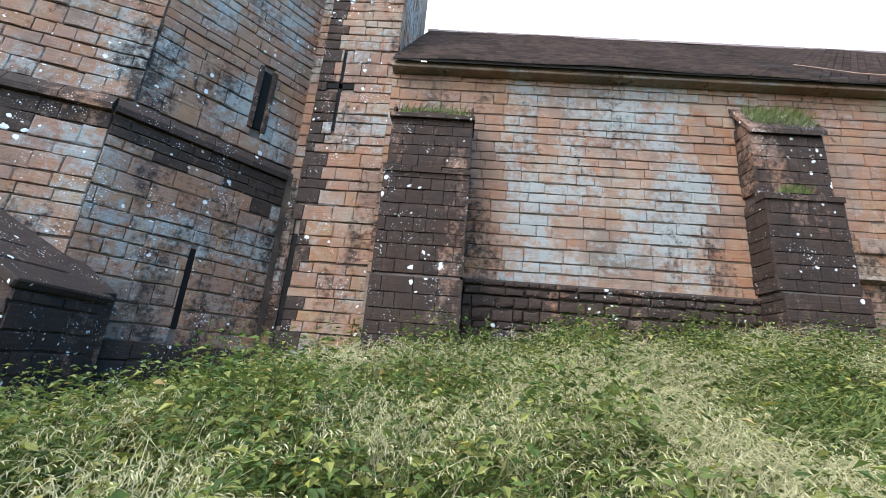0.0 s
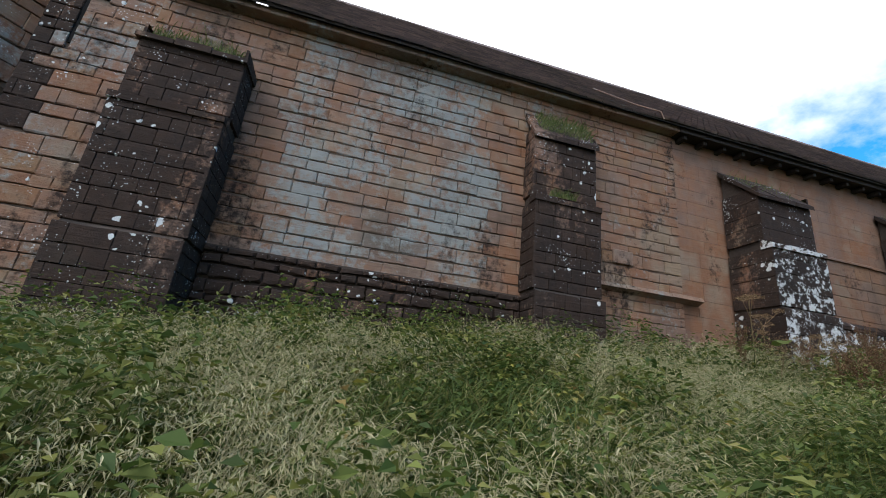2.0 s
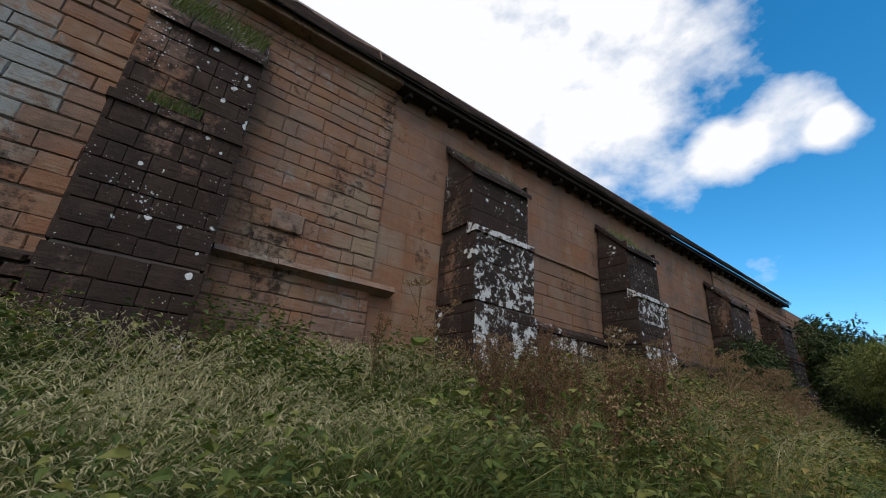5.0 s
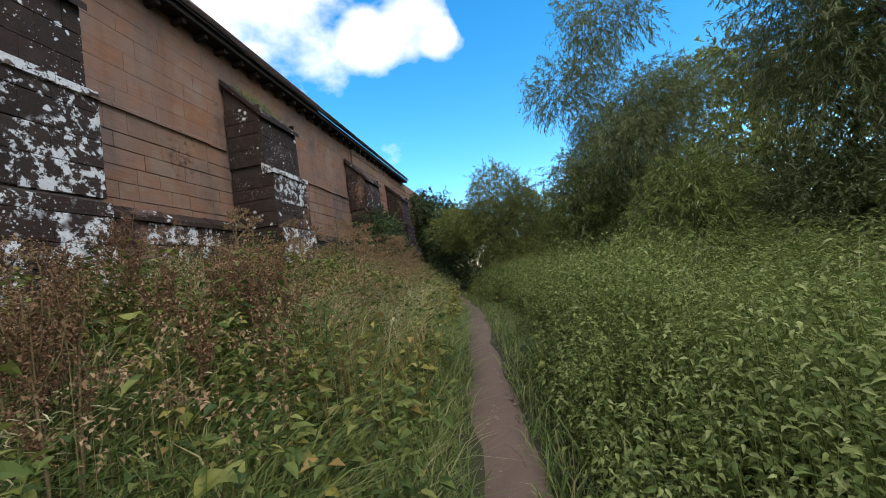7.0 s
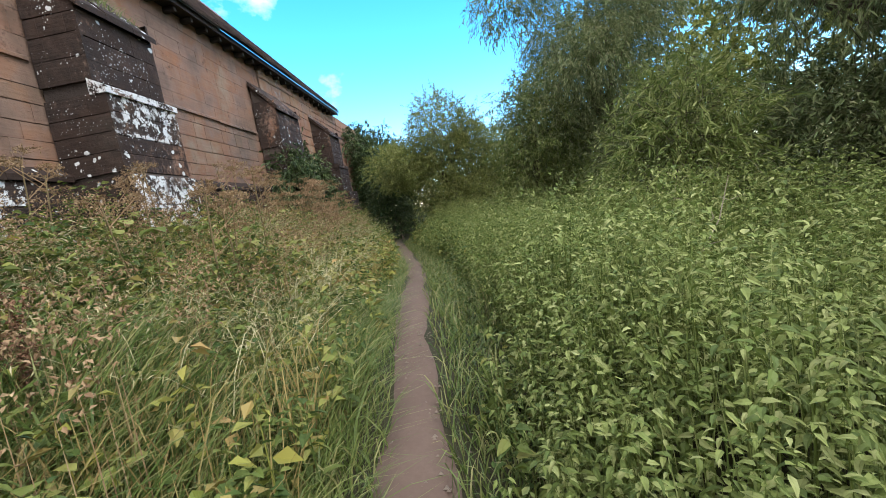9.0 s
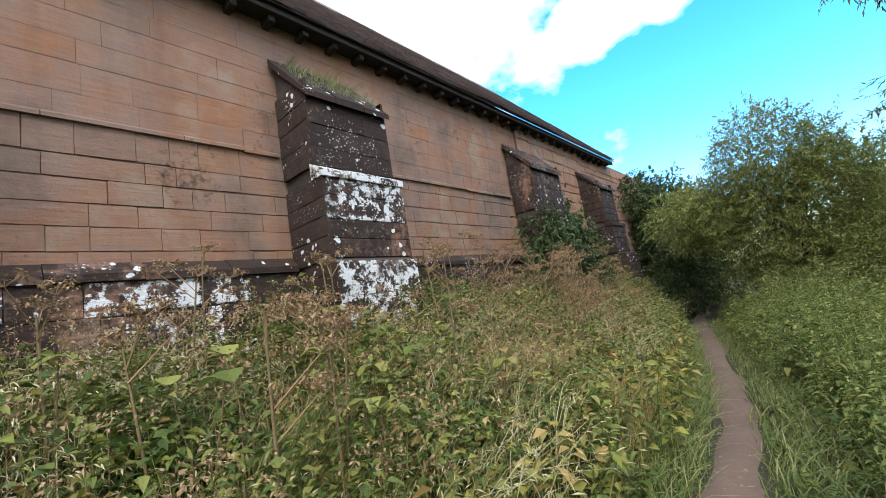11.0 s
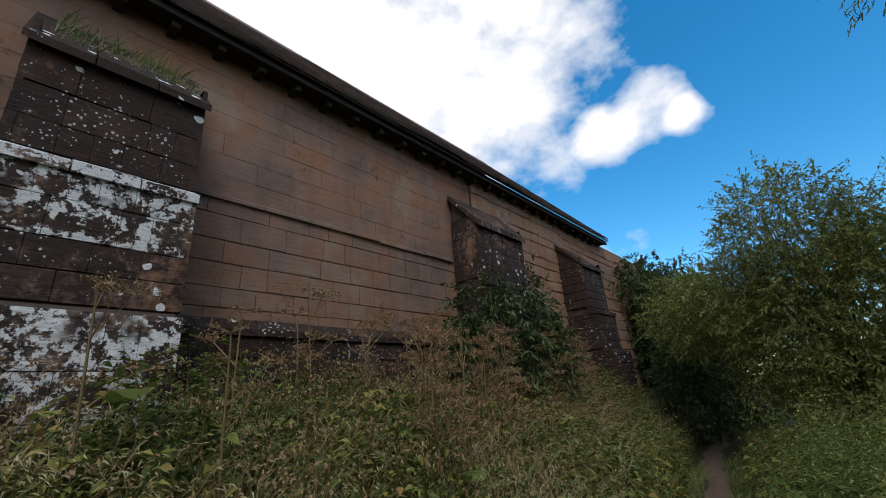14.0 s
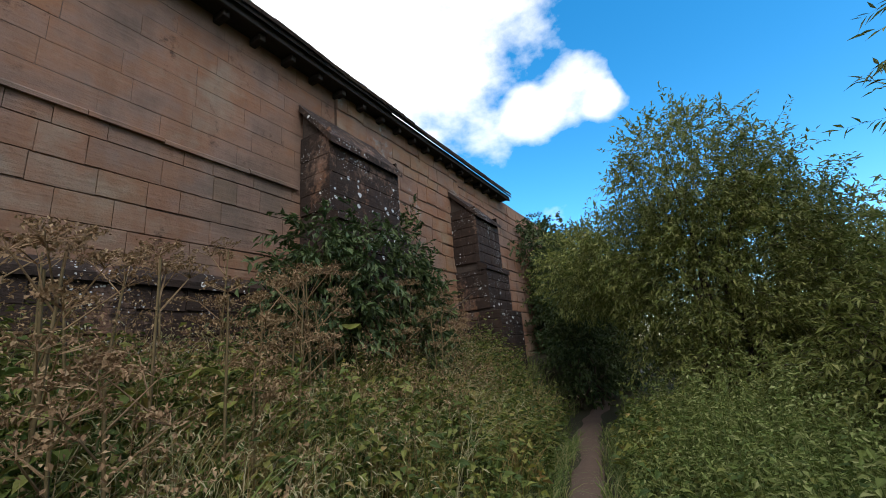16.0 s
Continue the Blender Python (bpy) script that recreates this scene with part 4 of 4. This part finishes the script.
def herb_beds():
    p = np.concatenate([scatter(6800, -6, 5, 2.4, 7.8), scatter(3600, 5, 12, 3.0, 7.8), scatter(7200, 12, 24, 3.0, 7.6)])
    d = p[:, 1] - path_y(p[:, 0])
    p = p[(d > 1.0) | (rng.uniform(0, 1, len(p)) < 0.35)]
    low = scatter(2600, 3, 22, 1.5, 4.6, 0.3, 0.3)
    d = low[:, 1] - path_y(low[:, 0])
    low = low[(d < 0.9) & (d > -0.9)]
    stuff("low_herbs", herbs(low, rng.uniform(0.1, 0.32, len(low)), 14, 0.055, 0.55, 0.4), MAT_HERB, "low green weeds at the edge of the footpath", "weeds")
    h = rng.uniform(0.35, 0.9, len(p)) * (0.6 + 0.7 * patchy(p[:, 0], p[:, 1], 0.6, 3))
    d = p[:, 1] - path_y(p[:, 0])
    close = (p[:, 0] > 5) & (p[:, 0] < 20) & (d < 2.4)
    stuff("bank_herbs", joined([herbs(p[close], h[close], 14, 0.09, 0.56, 0.6, True), herbs(p[~close], h[~close], 14, 0.1, 0.58, 0.55)]), MAT_HERB, "leafy green weeds among the grass of the bank", "weeds")
    p = np.concatenate([scatter(300, -4, 6, 3, 7.4), scatter(700, 9, 22, 3.9, 7.2)])
    stuff("yellow_herbs", herbs(p, rng.uniform(0.4, 0.85, len(p)), 9, 0.12, 0.6, 0.6), MAT_YELLOW, "yellowing broad leaves of dying weeds", "weeds")
    p = np.concatenate([scatter(9500, 4.5, 13, -0.6, 3.2), scatter(7000, 13, 23, 0.2, 4.6)])
    p = p[p[:, 1] < path_y(p[:, 0])]
    d = path_y(p[:, 0]) - p[:, 1]
    h = rng.uniform(0.6, 1.2, len(p)) * (0.42 + 0.6 * step01(0.35, 1.2, d)) * (0.75 + 0.5 * patchy(p[:, 0], p[:, 1], 0.6, 2))
    close = (p[:, 0] < 12) & (d < 2.2)
    stuff("nettles", joined([herbs(p[close], h[close], 26, 0.055, 0.44, 0.75, True), herbs(p[~close], h[~close], 24, 0.058, 0.46, 0.7)]), MAT_NETTLE, "dense bed of green nettles beside the footpath", "nettles")
    p = np.concatenate([scatter(2600, 4.5, 13, -3.4, -0.5), scatter(1900, 13, 22, -2.8, 0.3), scatter(900, -4, 4.5, -2.5, 1.2)])
    stuff("far_nettles", herbs(p, rng.uniform(0.9, 1.35, len(p)), 15, 0.12, 0.5, 0.6), MAT_NETTLE, "taller nettles and willowherb under the willows", "nettles")
    p = scatter(2600, 8.5, 23, 3.0, 7.4)
    p = p[p[:, 1] - path_y(p[:, 0]) > 0.9]
    n = len(p)
    h = rng.uniform(0.65, 1.0, n)
    tops = p + np.stack([rng.normal(0, 0.05, n), rng.normal(0, 0.05, n), h], 1)
    m = 18
    k = np.repeat(np.arange(n), m)
    heads = leaves(tops[k] + rng.normal(0, 0.055, (n * m, 3)) * [1, 1, 0.35], rng.normal(0, 1, (n * m, 3)), rng.uniform(0.015, 0.034, n * m), 0.55)
    stuff("brown_seed_heads", joined([blades(p, h, np.zeros((n, 3)), np.full(n, 0.006), 0.0, 2), heads]), MAT_RUST, "dry brown seed heads over the bank", "weeds")


def hogweed(height, seed):
    """A dead umbel plant: stem, side stalks and flat brown heads."""
    r = np.random.default_rng(seed)
    ob = tagged(new("dead_hogweed"), "dead brown umbel plant with flat dry seed heads", "weed", "dead umbel plants on the bank")
    top = np.array([r.normal(0, 0.08), r.normal(0, 0.08), height])
    line = np.array([[0, 0, -0.05], top * 0.5 + r.normal(0, 0.02, 3), top])
    stem = part("stem", tri_mesh("stem", *tube(line, [0.011, 0.009, 0.006], 5), True), MAT_STEM, ob)
    for k in range(int(r.integers(3, 6))):
        a, f = r.uniform(0, 6.28), r.uniform(0.55, 1.0) if k else 1.0
        hub = top * f + np.array([math.cos(a), math.sin(a), 0.6]) * (0.22 if k else 0.03)
        pieces = [tube(np.array([top * f * 0.93, (top * f * 0.93 + hub) / 2, hub]), [0.005, 0.004, 0.003], 4)]
        rays = int(r.integers(9, 15))
        R_ = r.uniform(0.09, 0.16)
        for q in range(rays):
            b, rad = r.uniform(0, 6.28), R_ * math.sqrt(r.uniform(0.05, 1))
            end = hub + np.array([math.cos(b) * rad, math.sin(b) * rad, 0.07 - rad * 0.25])
            pieces.append(tube(np.array([hub, (hub + end) / 2, end]), [0.002, 0.0016, 0.0014], 3))
            n = 9
            pieces.append(leaves(end + r.normal(0, 0.011, (n, 3)), r.normal(0, 1, (n, 3)), r.uniform(0.016, 0.03, n), 0.6))
        part("seed_head", tri_mesh("seed_head", *joined(pieces)), MAT_RUST, stem, "flat rusty brown seed head")
    return ob


def dock(height, seed):
    """A dead dock: a stiff stem with rusty seed whorls."""
    r = np.random.default_rng(seed)
    ob = tagged(new("dead_dock"), "dead dock plant with rust brown seed spikes", "weed", "dead docks on the bank")
    pieces, heads = [tube(np.array([[0, 0, -0.05], [0.02, 0.01, height * 0.5], [0.05, 0.02, height]]), [0.009, 0.007, 0.003], 5)], []
    for k in range(7):
        a, f = r.uniform(0, 6.28), r.uniform(0.45, 0.8)
        b = np.array([0.04 * f, 0.01, height * f])
        e = b + np.array([math.cos(a) * 0.1, math.sin(a) * 0.1, r.uniform(0.2, 0.34)])
        pieces.append(tube(np.array([b, (b + e) / 2 + [math.cos(a) * 0.02, math.sin(a) * 0.02, -0.02], e]), [0.004, 0.003, 0.002], 4))
        n = 90
        f = r.uniform(0.1, 1, n)[:, None]
        heads.append(leaves(b + (e - b) * f + r.normal(0, 0.013, (n, 3)), r.normal(0, 1, (n, 3)), r.uniform(0.012, 0.024, n), 0.75))
    n = 160
    f = r.uniform(0.6, 1, n)[:, None]
    heads.append(leaves(np.array([0.05, 0.02, height]) * f + r.normal(0, 0.014, (n, 3)), r.normal(0, 1, (n, 3)), r.uniform(0.012, 0.024, n), 0.75))
    stem = part("stem", tri_mesh("stem", *pieces[0], True), MAT_STEM, ob)
    for branch, spike in zip(pieces[1:], heads):
        part("side_stem", tri_mesh("side_stem", *branch, True), MAT_STEM, stem)
        part("seed_spike", tri_mesh("seed_spike", *spike), MAT_DOCK, stem, "rust brown seed spike")
    part("seed_spike", tri_mesh("seed_spike", *heads[-1]), MAT_DOCK, stem, "rust brown seed spike")
    return ob


def place_copies(makers, spots, seed):
    r = random.Random(seed)
    for i, (x, y) in enumerate(spots):
        src = makers[i % len(makers)]
        m = pose(x, y, float(ground_z(x, y)), 0, 0, r.uniform(0, 360)) @ Matrix.Diagonal((1, 1, 1, 1))
        if i < len(makers):
            src.matrix_world = m
        else:
            copy_thing(src, m)


def tree(name, x, y, label, boxes, twigs, per, size, width, droop, mat, seed, trunk_r=0.16, hollow=0.55, category="tree", group="", stems=1):
    """A tree: stems and limbs to the lobes of the crown, and twigs with single leaves all over the lobes."""
    r = np.random.default_rng(seed)
    ob = tagged(new(name), label, category, group)
    gz = float(ground_z(x, y))
    ob.location = (x, y, gz)
    wood, limbs = [], []
    for s in range(stems):
        a = r.uniform(0, 6.28)
        foot = np.array([math.cos(a), math.sin(a), 0]) * (0.0 if stems == 1 else r.uniform(0.1, 0.35)) + [0, 0, -0.15]
        lean = r.normal(0, 0.35, 3) * [1, 1, 0]
        hgt = max(b[2] for b in boxes) * 0.8
        pts = np.array([foot + lean * t * t + np.array([0, 0, hgt * t]) + r.normal(0, 0.05, 3) * (t > 0) for t in np.linspace(0, 1, 7)])
        wood.append(tube(pts, np.linspace(trunk_r, trunk_r * 0.25, 7), 8))
        for b in boxes:
            c = np.array(b[:3])
            st = pts[int(r.integers(1, 4))]
            for q in range(4):
                e = c + unit(r.normal(0, 1, (1, 3)))[0] * np.array(b[3:]) * 0.75
                md = (st + e) / 2 + r.normal(0, 0.2, 3)
                limbs.append(tube(np.array([st, st * 0.5 + md * 0.5 + r.normal(0, 0.06, 3), md, md * 0.4 + e * 0.6, e]), np.array([0.4, 0.3, 0.2, 0.12, 0.05]) * trunk_r, 6))
    bole = part("trunk", tri_mesh("trunk", *joined(wood), True), MAT_BARK, ob, "rough brown trunk")
    for v_, t_ in limbs[:14]:
        part("limb", tri_mesh("limb", v_, t_, True), MAT_BARK, bole)
    vol = np.array([b[3] * b[4] * b[5] for b in boxes]) ** 0.7
    which = r.choice(len(boxes), twigs, p=vol / vol.sum())
    B = np.array(boxes)[which]
    d = unit(r.normal(0, 1, (twigs, 3)))
    ragged = 1 + 0.16 * np.sin(d[:, 0] * 7 + which) * np.cos(d[:, 1] * 6 + which * 2) + 0.10 * np.sin(d[:, 2] * 13 + d[:, 0] * 9)
    rad = (hollow + (1 - hollow) * r.uniform(0, 1, twigs) ** 0.6) * ragged + r.normal(0, 0.05, twigs)
    c = B[:, :3] + d * B[:, 3:] * rad[:, None]
    way = unit(d * 0.8 + r.normal(0, 0.5, (twigs, 3)) + [0, 0, 0.35 - droop])
    ln = r.uniform(0.2, 0.5, twigs)
    end = c + way * ln[:, None] + np.array([0, 0, -1]) * (droop * ln * 0.5)[:, None]
    keep = np.minimum(c[:, 2], end[:, 2]) > 0.05
    c, end, way, ln = c[keep], end[keep], way[keep], ln[keep]
    n = len(c)
    side = unit(np.cross(way, r.normal(0, 1, (n, 3)))) * 0.004
    v = np.stack([c - side, c + side, end], 1).reshape(-1, 3)
    tw = (v, np.arange(n * 3).reshape(-1, 3))
    k = np.repeat(np.arange(n), per)
    f = np.tile(np.linspace(0.08, 1.0, per), n)[:, None]
    m = n * per
    base = c[k] + (end - c)[k] * f + r.normal(0, 0.012, (m, 3))
    lw = unit((end - c)[k]) * 0.75 + r.normal(0, 0.5, (m, 3)) + [0, 0, -droop * 0.45]
    part("crown", tri_mesh("crown", *leaves(base, lw, size * r.uniform(0.6, 1.25, m), width, 0.18)), mat, ob, "loose ragged crown of small leaves")
    tagged(part("twig_mass", tri_mesh("twig_mass", *tw), MAT_BARK, ob), kind="stuff")
    return ob


def beside(r, n, x0, x1, off, y1):
    """Random spots on the bank between x0 and x1, at least this far from the footpath."""
    out = []
    while len(out) < n:
        x = r.uniform(x0, x1)
        y = r.uniform(float(path_y(x)) + off, y1)
        if not any(a - 0.1 < x < b + 0.1 and y > 7.0 for a, b in BUTTRESS):
            out.append((x, y))
    return out


grass_field()
herb_beds()
hog = [hogweed(h, 40 + i) for i, h in enumerate((1.15, 1.3, 0.95, 1.45))]
rs = random.Random(3)
place_copies(hog, beside(rs, 46, 8.5, 22.5, 1.4, 7.2) + beside(rs, 18, 17, 23, 1.7, 7.1), 5)
dk = [dock(h, 60 + i) for i, h in enumerate((1.05, 1.2, 0.9))]
place_copies(dk, beside(rs, 28, 8.0, 11.0, 1.3, 6.6), 6)


def cap_growth(x0, x1, y0, y1, z0, z1, n, tall, label):
    """Tufts rooted on a sloping cap that rises from z0 in front to z1 at the wall."""
    x, y = rng.uniform(x0, x1, n), rng.uniform(y0, y1, n)
    p = np.stack([x, y, z0 + (z1 - z0) * (y - y0) / (y1 - y0)], 1)
    stuff("cap_grass", blades(p, rng.uniform(0.3, 1.0, n) * tall, swathe(n) * 0.8 + [0, -0.25, 0], rng.uniform(0.006, 0.012, n), 0.7), MAT_GRASS, label, "grass")


cap_growth(-0.62, 0.55, 7.4, 7.95, 5.08, 5.18, 1500, 0.32, "green grass growing on top of a buttress")
cap_growth(5.45, 6.5, 7.62, 7.95, 5.32, 5.9, 1300, 0.3, "green grass growing on top of a buttress")
cap_growth(9.85, 11.0, 7.3, 7.95, 5.0, 5.76, 160, 0.22, "sparse dry grass on a buttress cap")
cap_growth(14.4, 15.5, 7.35, 7.95, 5.02, 5.72, 420, 0.3, "sparse dry grass and weeds on a buttress cap")
cap_growth(5.6, 6.1, 7.48, 7.56, 4.1, 4.14, 260, 0.22, "small green tuft on a buttress ledge")


def lobes(n, centre, reach, size, seed):
    """Separate small lobes of foliage spread through a crown, so that sky shows between them."""
    r = random.Random(seed)
    out = []
    while len(out) < n:
        d = Vector((r.uniform(-1, 1), r.uniform(-1, 1), r.uniform(-1, 1)))
        if 0.25 < d.length < 1:
            s = size * r.uniform(0.7, 1.25)
            out.append((centre[0] + d.x * reach[0], centre[1] + d.y * reach[1], centre[2] + d.z * reach[2], s, s, s * r.uniform(0.7, 1.0)))
    return out


WILLOW_LABEL = "tall grey-green willow with narrow drooping leaves"
WG = "willows by the path"
tree("bush", 24.0, 3.2, "rounded green bush hanging over the path", [(0, 0, 2.4, 1.5, 1.5, 2.0), (-0.4, 0.2, 3.9, 1.0, 1.0, 1.1), (0.3, -0.7, 2.5, 1.3, 1.1, 1.8), (-0.6, -0.4, 1.2, 1.2, 1.2, 1.0), (0.4, 1.3, 2.9, 1.2, 0.9, 0.9), (1.2, 2.2, 3.0, 1.1, 0.9, 0.8)], 7500, 15, 0.08, 0.34, 0.4, MAT_SHRUB, 71, 0.09, 0.5, "bush", stems=4)
tree("willow", 21.2, -1.3, WILLOW_LABEL, lobes(17, (-0.4, 0.5, 5.2), (2.9, 2.8, 3.6), 1.15, 1), 8500, 13, 0.125, 0.18, 0.55, MAT_WILLOW, 72, 0.24, 0.2, "tree", WG)
tree("willow", 14.5, -4.1, WILLOW_LABEL, lobes(22, (-0.3, 0.3, 5.0), (3.4, 2.6, 3.9), 1.3, 2), 10500, 13, 0.13, 0.18, 0.5, MAT_WILLOW, 73, 0.24, 0.2, "tree", WG)
tree("willow_sapling", 10.4, -0.7, "young willow with long pale narrow leaves", [(0, 0, 1.5, 0.75, 0.6, 0.8), (0.2, -0.3, 2.2, 0.6, 0.6, 0.7)], 330, 12, 0.15, 0.15, 0.6, MAT_WILLOW, 74, 0.03, 0.3, "tree", WG, 3)
tree("willow_sapling", 14.2, 0.5, "young willow with bright green narrow leaves", [(0, 0, 1.4, 0.9, 0.7, 0.9), (0.2, -0.3, 2.0, 0.6, 0.6, 0.6)], 700, 12, 0.13, 0.17, 0.4, MAT_NETTLE, 79, 0.03, 0.3, "tree", WG, 3)
tree("willow_scrub", 21.6, 2.0, "dark tangled willow scrub at the foot of the bush", [(0, 0, 1.0, 1.3, 0.9, 1.0), (0.9, -0.8, 1.5, 1.1, 1.0, 1.3), (-0.8, -1.2, 0.9, 1.0, 0.9, 0.9)], 2600, 12, 0.09, 0.3, 0.45, MAT_SHRUB, 88, 0.05, 0.4, "bush", stems=4)
SCRUB = "grey-green willow scrub behind the nettles"
for k, (x, y, h, w) in enumerate(((12.3, -2.2, 1.3, 1.5), (15.2, -1.7, 1.3, 1.6), (18.0, -0.9, 1.6, 1.5), (20.8, 0.7, 2.3, 1.6))):
    tree("willow_scrub", x, y, SCRUB if k < 3 else "bright green bush between the willows", [(0, 0, h, w, 1.0, h * 0.95), (-0.7, 0.3, h * 0.8, w * 0.7, 0.9, h * 0.8), (0.5, -0.6, h * 1.25, w * 0.8, 0.9, h * 0.7)], 2300, 11, 0.12, 0.24, 0.45, MAT_WILLOW if k < 3 else MAT_NETTLE, 80 + k, 0.05, 0.4, "bush", stems=3)
tree("shrub", 28.5, -0.5, "dense green shrubs beside the path", [(0, 0, 2.2, 2.6, 2.8, 2.2), (2, 2.2, 2.8, 2.4, 2.0, 2.4), (-1.5, -1.8, 2.0, 2.2, 2.0, 2.0)], 4200, 11, 0.14, 0.42, 0.35, MAT_SHRUB, 75, 0.12, 0.5, "bush", stems=3)
tree("shrub", 30.2, 6.0, "dense green shrubs closing the end of the path", [(0, 0, 1.8, 1.8, 2.4, 2.2), (-1.6, -0.4, 2.9, 1.6, 1.5, 0.9), (0.8, 0.6, 3.2, 2.0, 1.8, 1.6)], 3400, 12, 0.12, 0.45, 0.35, MAT_IVY, 76, 0.12, 0.5, "bush", stems=3)
for k, (x, y) in enumerate(((34.0, 1.8), (33.0, -3.0))):
    tree("shrub", x, y, "low green thicket beyond the path", [(0, 0, 1.3, 2.0, 2.0, 1.4), (0.8, 1.6, 1.6, 1.8, 1.6, 1.4), (-0.6, -1.6, 1.4, 1.8, 1.6, 1.3)], 2200, 11, 0.13, 0.42, 0.35, MAT_SHRUB, 96 + k, 0.08, 0.5, "bush", stems=3)
for k, (x, y) in enumerate(((26.5, -7.5), (19.5, -9.5))):
    tree("woodland_tree", x, y, "dense dark trees behind the willows", [(0, 0, 4.0, 4.0, 2.2, 4.0), (1.5, 0.3, 7.0, 3.2, 2.2, 3.0), (-2.0, 0.4, 2.4, 2.6, 1.8, 2.4)], 1800, 10, 0.26, 0.45, 0.4, MAT_SHRUB, 90 + k, 0.2, 0.5, "tree", "woodland behind the willows")
tree("climbing_shrub", 20.6, 7.05, "dark leafy shrub climbing the buttress", [(-0.1, -0.1, 1.3, 0.8, 0.35, 0.9), (-0.9, 0.1, 0.9, 0.7, 0.45, 0.8), (0.5, -0.1, 0.8, 0.6, 0.35, 0.8), (-0.8, 0.25, 1.6, 0.45, 0.35, 0.5)], 820, 14, 0.11, 0.4, 0.6, MAT_IVY, 77, 0.02, 0.4, "shrub", stems=2)
tree("wall_vine", 22.3, 7.6, "green vine climbing the wall between buttresses", [(0, 0.12, 1.5, 0.4, 0.2, 1.3), (0.15, 0.1, 0.8, 0.5, 0.3, 0.8)], 420, 13, 0.09, 0.6, 0.6, MAT_IVY, 70, 0.015, 0.2, "vine")
tree("ivy", 29.6, 7.0, "ivy and bushes swallowing the end of the wall", [(0, 0.3, 2.0, 1.3, 0.8, 2.0), (1.8, 0.0, 2.8, 1.8, 1.2, 2.2), (0.0, 0.6, 4.0, 1.6, 0.5, 0.9)], 2400, 13, 0.11, 0.6, 0.5, MAT_IVY, 78, 0.05, 0.5, "ivy", stems=3)
tree("shrub", 26.9, 6.2, "dark shrubs crowding the path at the foot of the wall", [(0, 0, 1.2, 1.3, 0.7, 1.3), (1.2, -0.3, 1.6, 1.2, 0.8, 1.4)], 1100, 12, 0.11, 0.45, 0.4, MAT_IVY, 68, 0.04, 0.4, "bush", stems=3)
tree("fern_clump", 0.95, 7.5, "bright green ferns at the foot of the wall", [(0, 0, 0.35, 0.3, 0.25, 0.35), (0.35, 0, 0.2, 0.35, 0.2, 0.2)], 130, 12, 0.09, 0.4, 0.6, MAT_HERB, 69, 0.01, 0.2, "fern", stems=2)


def bare_stalk(seed):
    """A pale dead stalk with a few crooked side shoots."""
    r = np.random.default_rng(seed)
    ob = tagged(new("dead_stalk"), "pale bare dead stalk leaning over the nettles", "dead stalk", "pale dead stalks")
    top = np.array([r.normal(0, 0.25), r.normal(0, 0.25), r.uniform(0.9, 1.3)])
    main = np.array([[0, 0, -0.05], top * 0.35 + r.normal(0, 0.04, 3), top * 0.7 + r.normal(0, 0.04, 3), top])
    stem = part("stem", tri_mesh("stem", *tube(main, [0.007, 0.006, 0.005, 0.002], 5), True), MAT_PALE, ob)
    for k in range(4):
        b = main[1] + (main[3] - main[1]) * r.uniform(0, 0.8)
        e = b + r.normal(0, 0.16, 3) + [0, 0, 0.14]
        part("side_shoot", tri_mesh("side_shoot", *tube(np.array([b, (b + e) / 2 + r.normal(0, 0.02, 3), e]), [0.004, 0.003, 0.0015], 4), True), MAT_PALE, stem)
    return ob


MAT_PALE = plain("bleached stalk", (0.32, 0.27, 0.2), (0.5, 0.44, 0.35), 30.0)
stalks = [bare_stalk(5), bare_stalk(8)]
place_copies(stalks, [(8.35, 1.45), (9.6, 0.9), (10.4, 1.3), (11.2, 0.6), (12.4, 1.5), (9.0, 0.5), (13.5, 1.2)], 9)


def broad_leaf(x, y, z, size, mat, label, seed):
    """One broad lobed leaf on its stalk."""
    r = np.random.default_rng(seed)
    ob = tagged(new("broad_leaf"), label, "leaf", "broad dying leaves on the bank")
    gz = float(ground_z(x, y))
    ob.location = (x, y, gz)
    n = 18
    a = np.linspace(-2.75, 2.75, n)
    rad = size * (0.62 + 0.2 * np.cos(a) + 0.13 * np.abs(np.cos(a * 2.5)))
    rim = np.stack([np.cos(a) * rad, np.sin(a) * rad * 0.9, 0.18 * size * np.sin(a * 3) - 0.25 * rad], 1)
    h = z - gz
    v = np.concatenate([[[0, 0, 0]], rim * 0.5 + [0, 0, 0.03 * size], rim]) + [0, 0, h]
    t = [[0, 1 + i, 2 + i] for i in range(n - 1)]
    for i in range(n - 1):
        t += [[1 + i, 1 + n + i, 2 + n + i], [1 + i, 2 + n + i, 2 + i]]
    part("blade", tri_mesh("blade", v, t, True), mat, ob)
    part("stalk", tri_mesh("stalk", *tube(np.array([[0.12, 0.05, -0.03], [0.1, 0.03, h * 0.5], [0, 0, h]]), [0.006, 0.005, 0.003], 5), True), MAT_STEM, ob)
    ob.rotation_euler = (0, 0, r.uniform(0, 6.28))
    return ob


r_leaf = random.Random(12)
for k in range(46):
    bx, by = beside(r_leaf, 1, 7.8, 21, 1.3, 7.0)[0]
    broad_leaf(bx, by, float(ground_z(bx, by)) + r_leaf.uniform(0.55, 0.95), r_leaf.uniform(0.09, 0.17), MAT_YELLOW if k % 3 else MAT_HERB, "broad yellowing leaf with ragged lobes" if k % 3 else "broad green leaf with ragged lobes", k)
broad_leaf(8.85, 4.3, 1.02, 0.13, MAT_YELLOW, "large withered yellow leaf", 99)
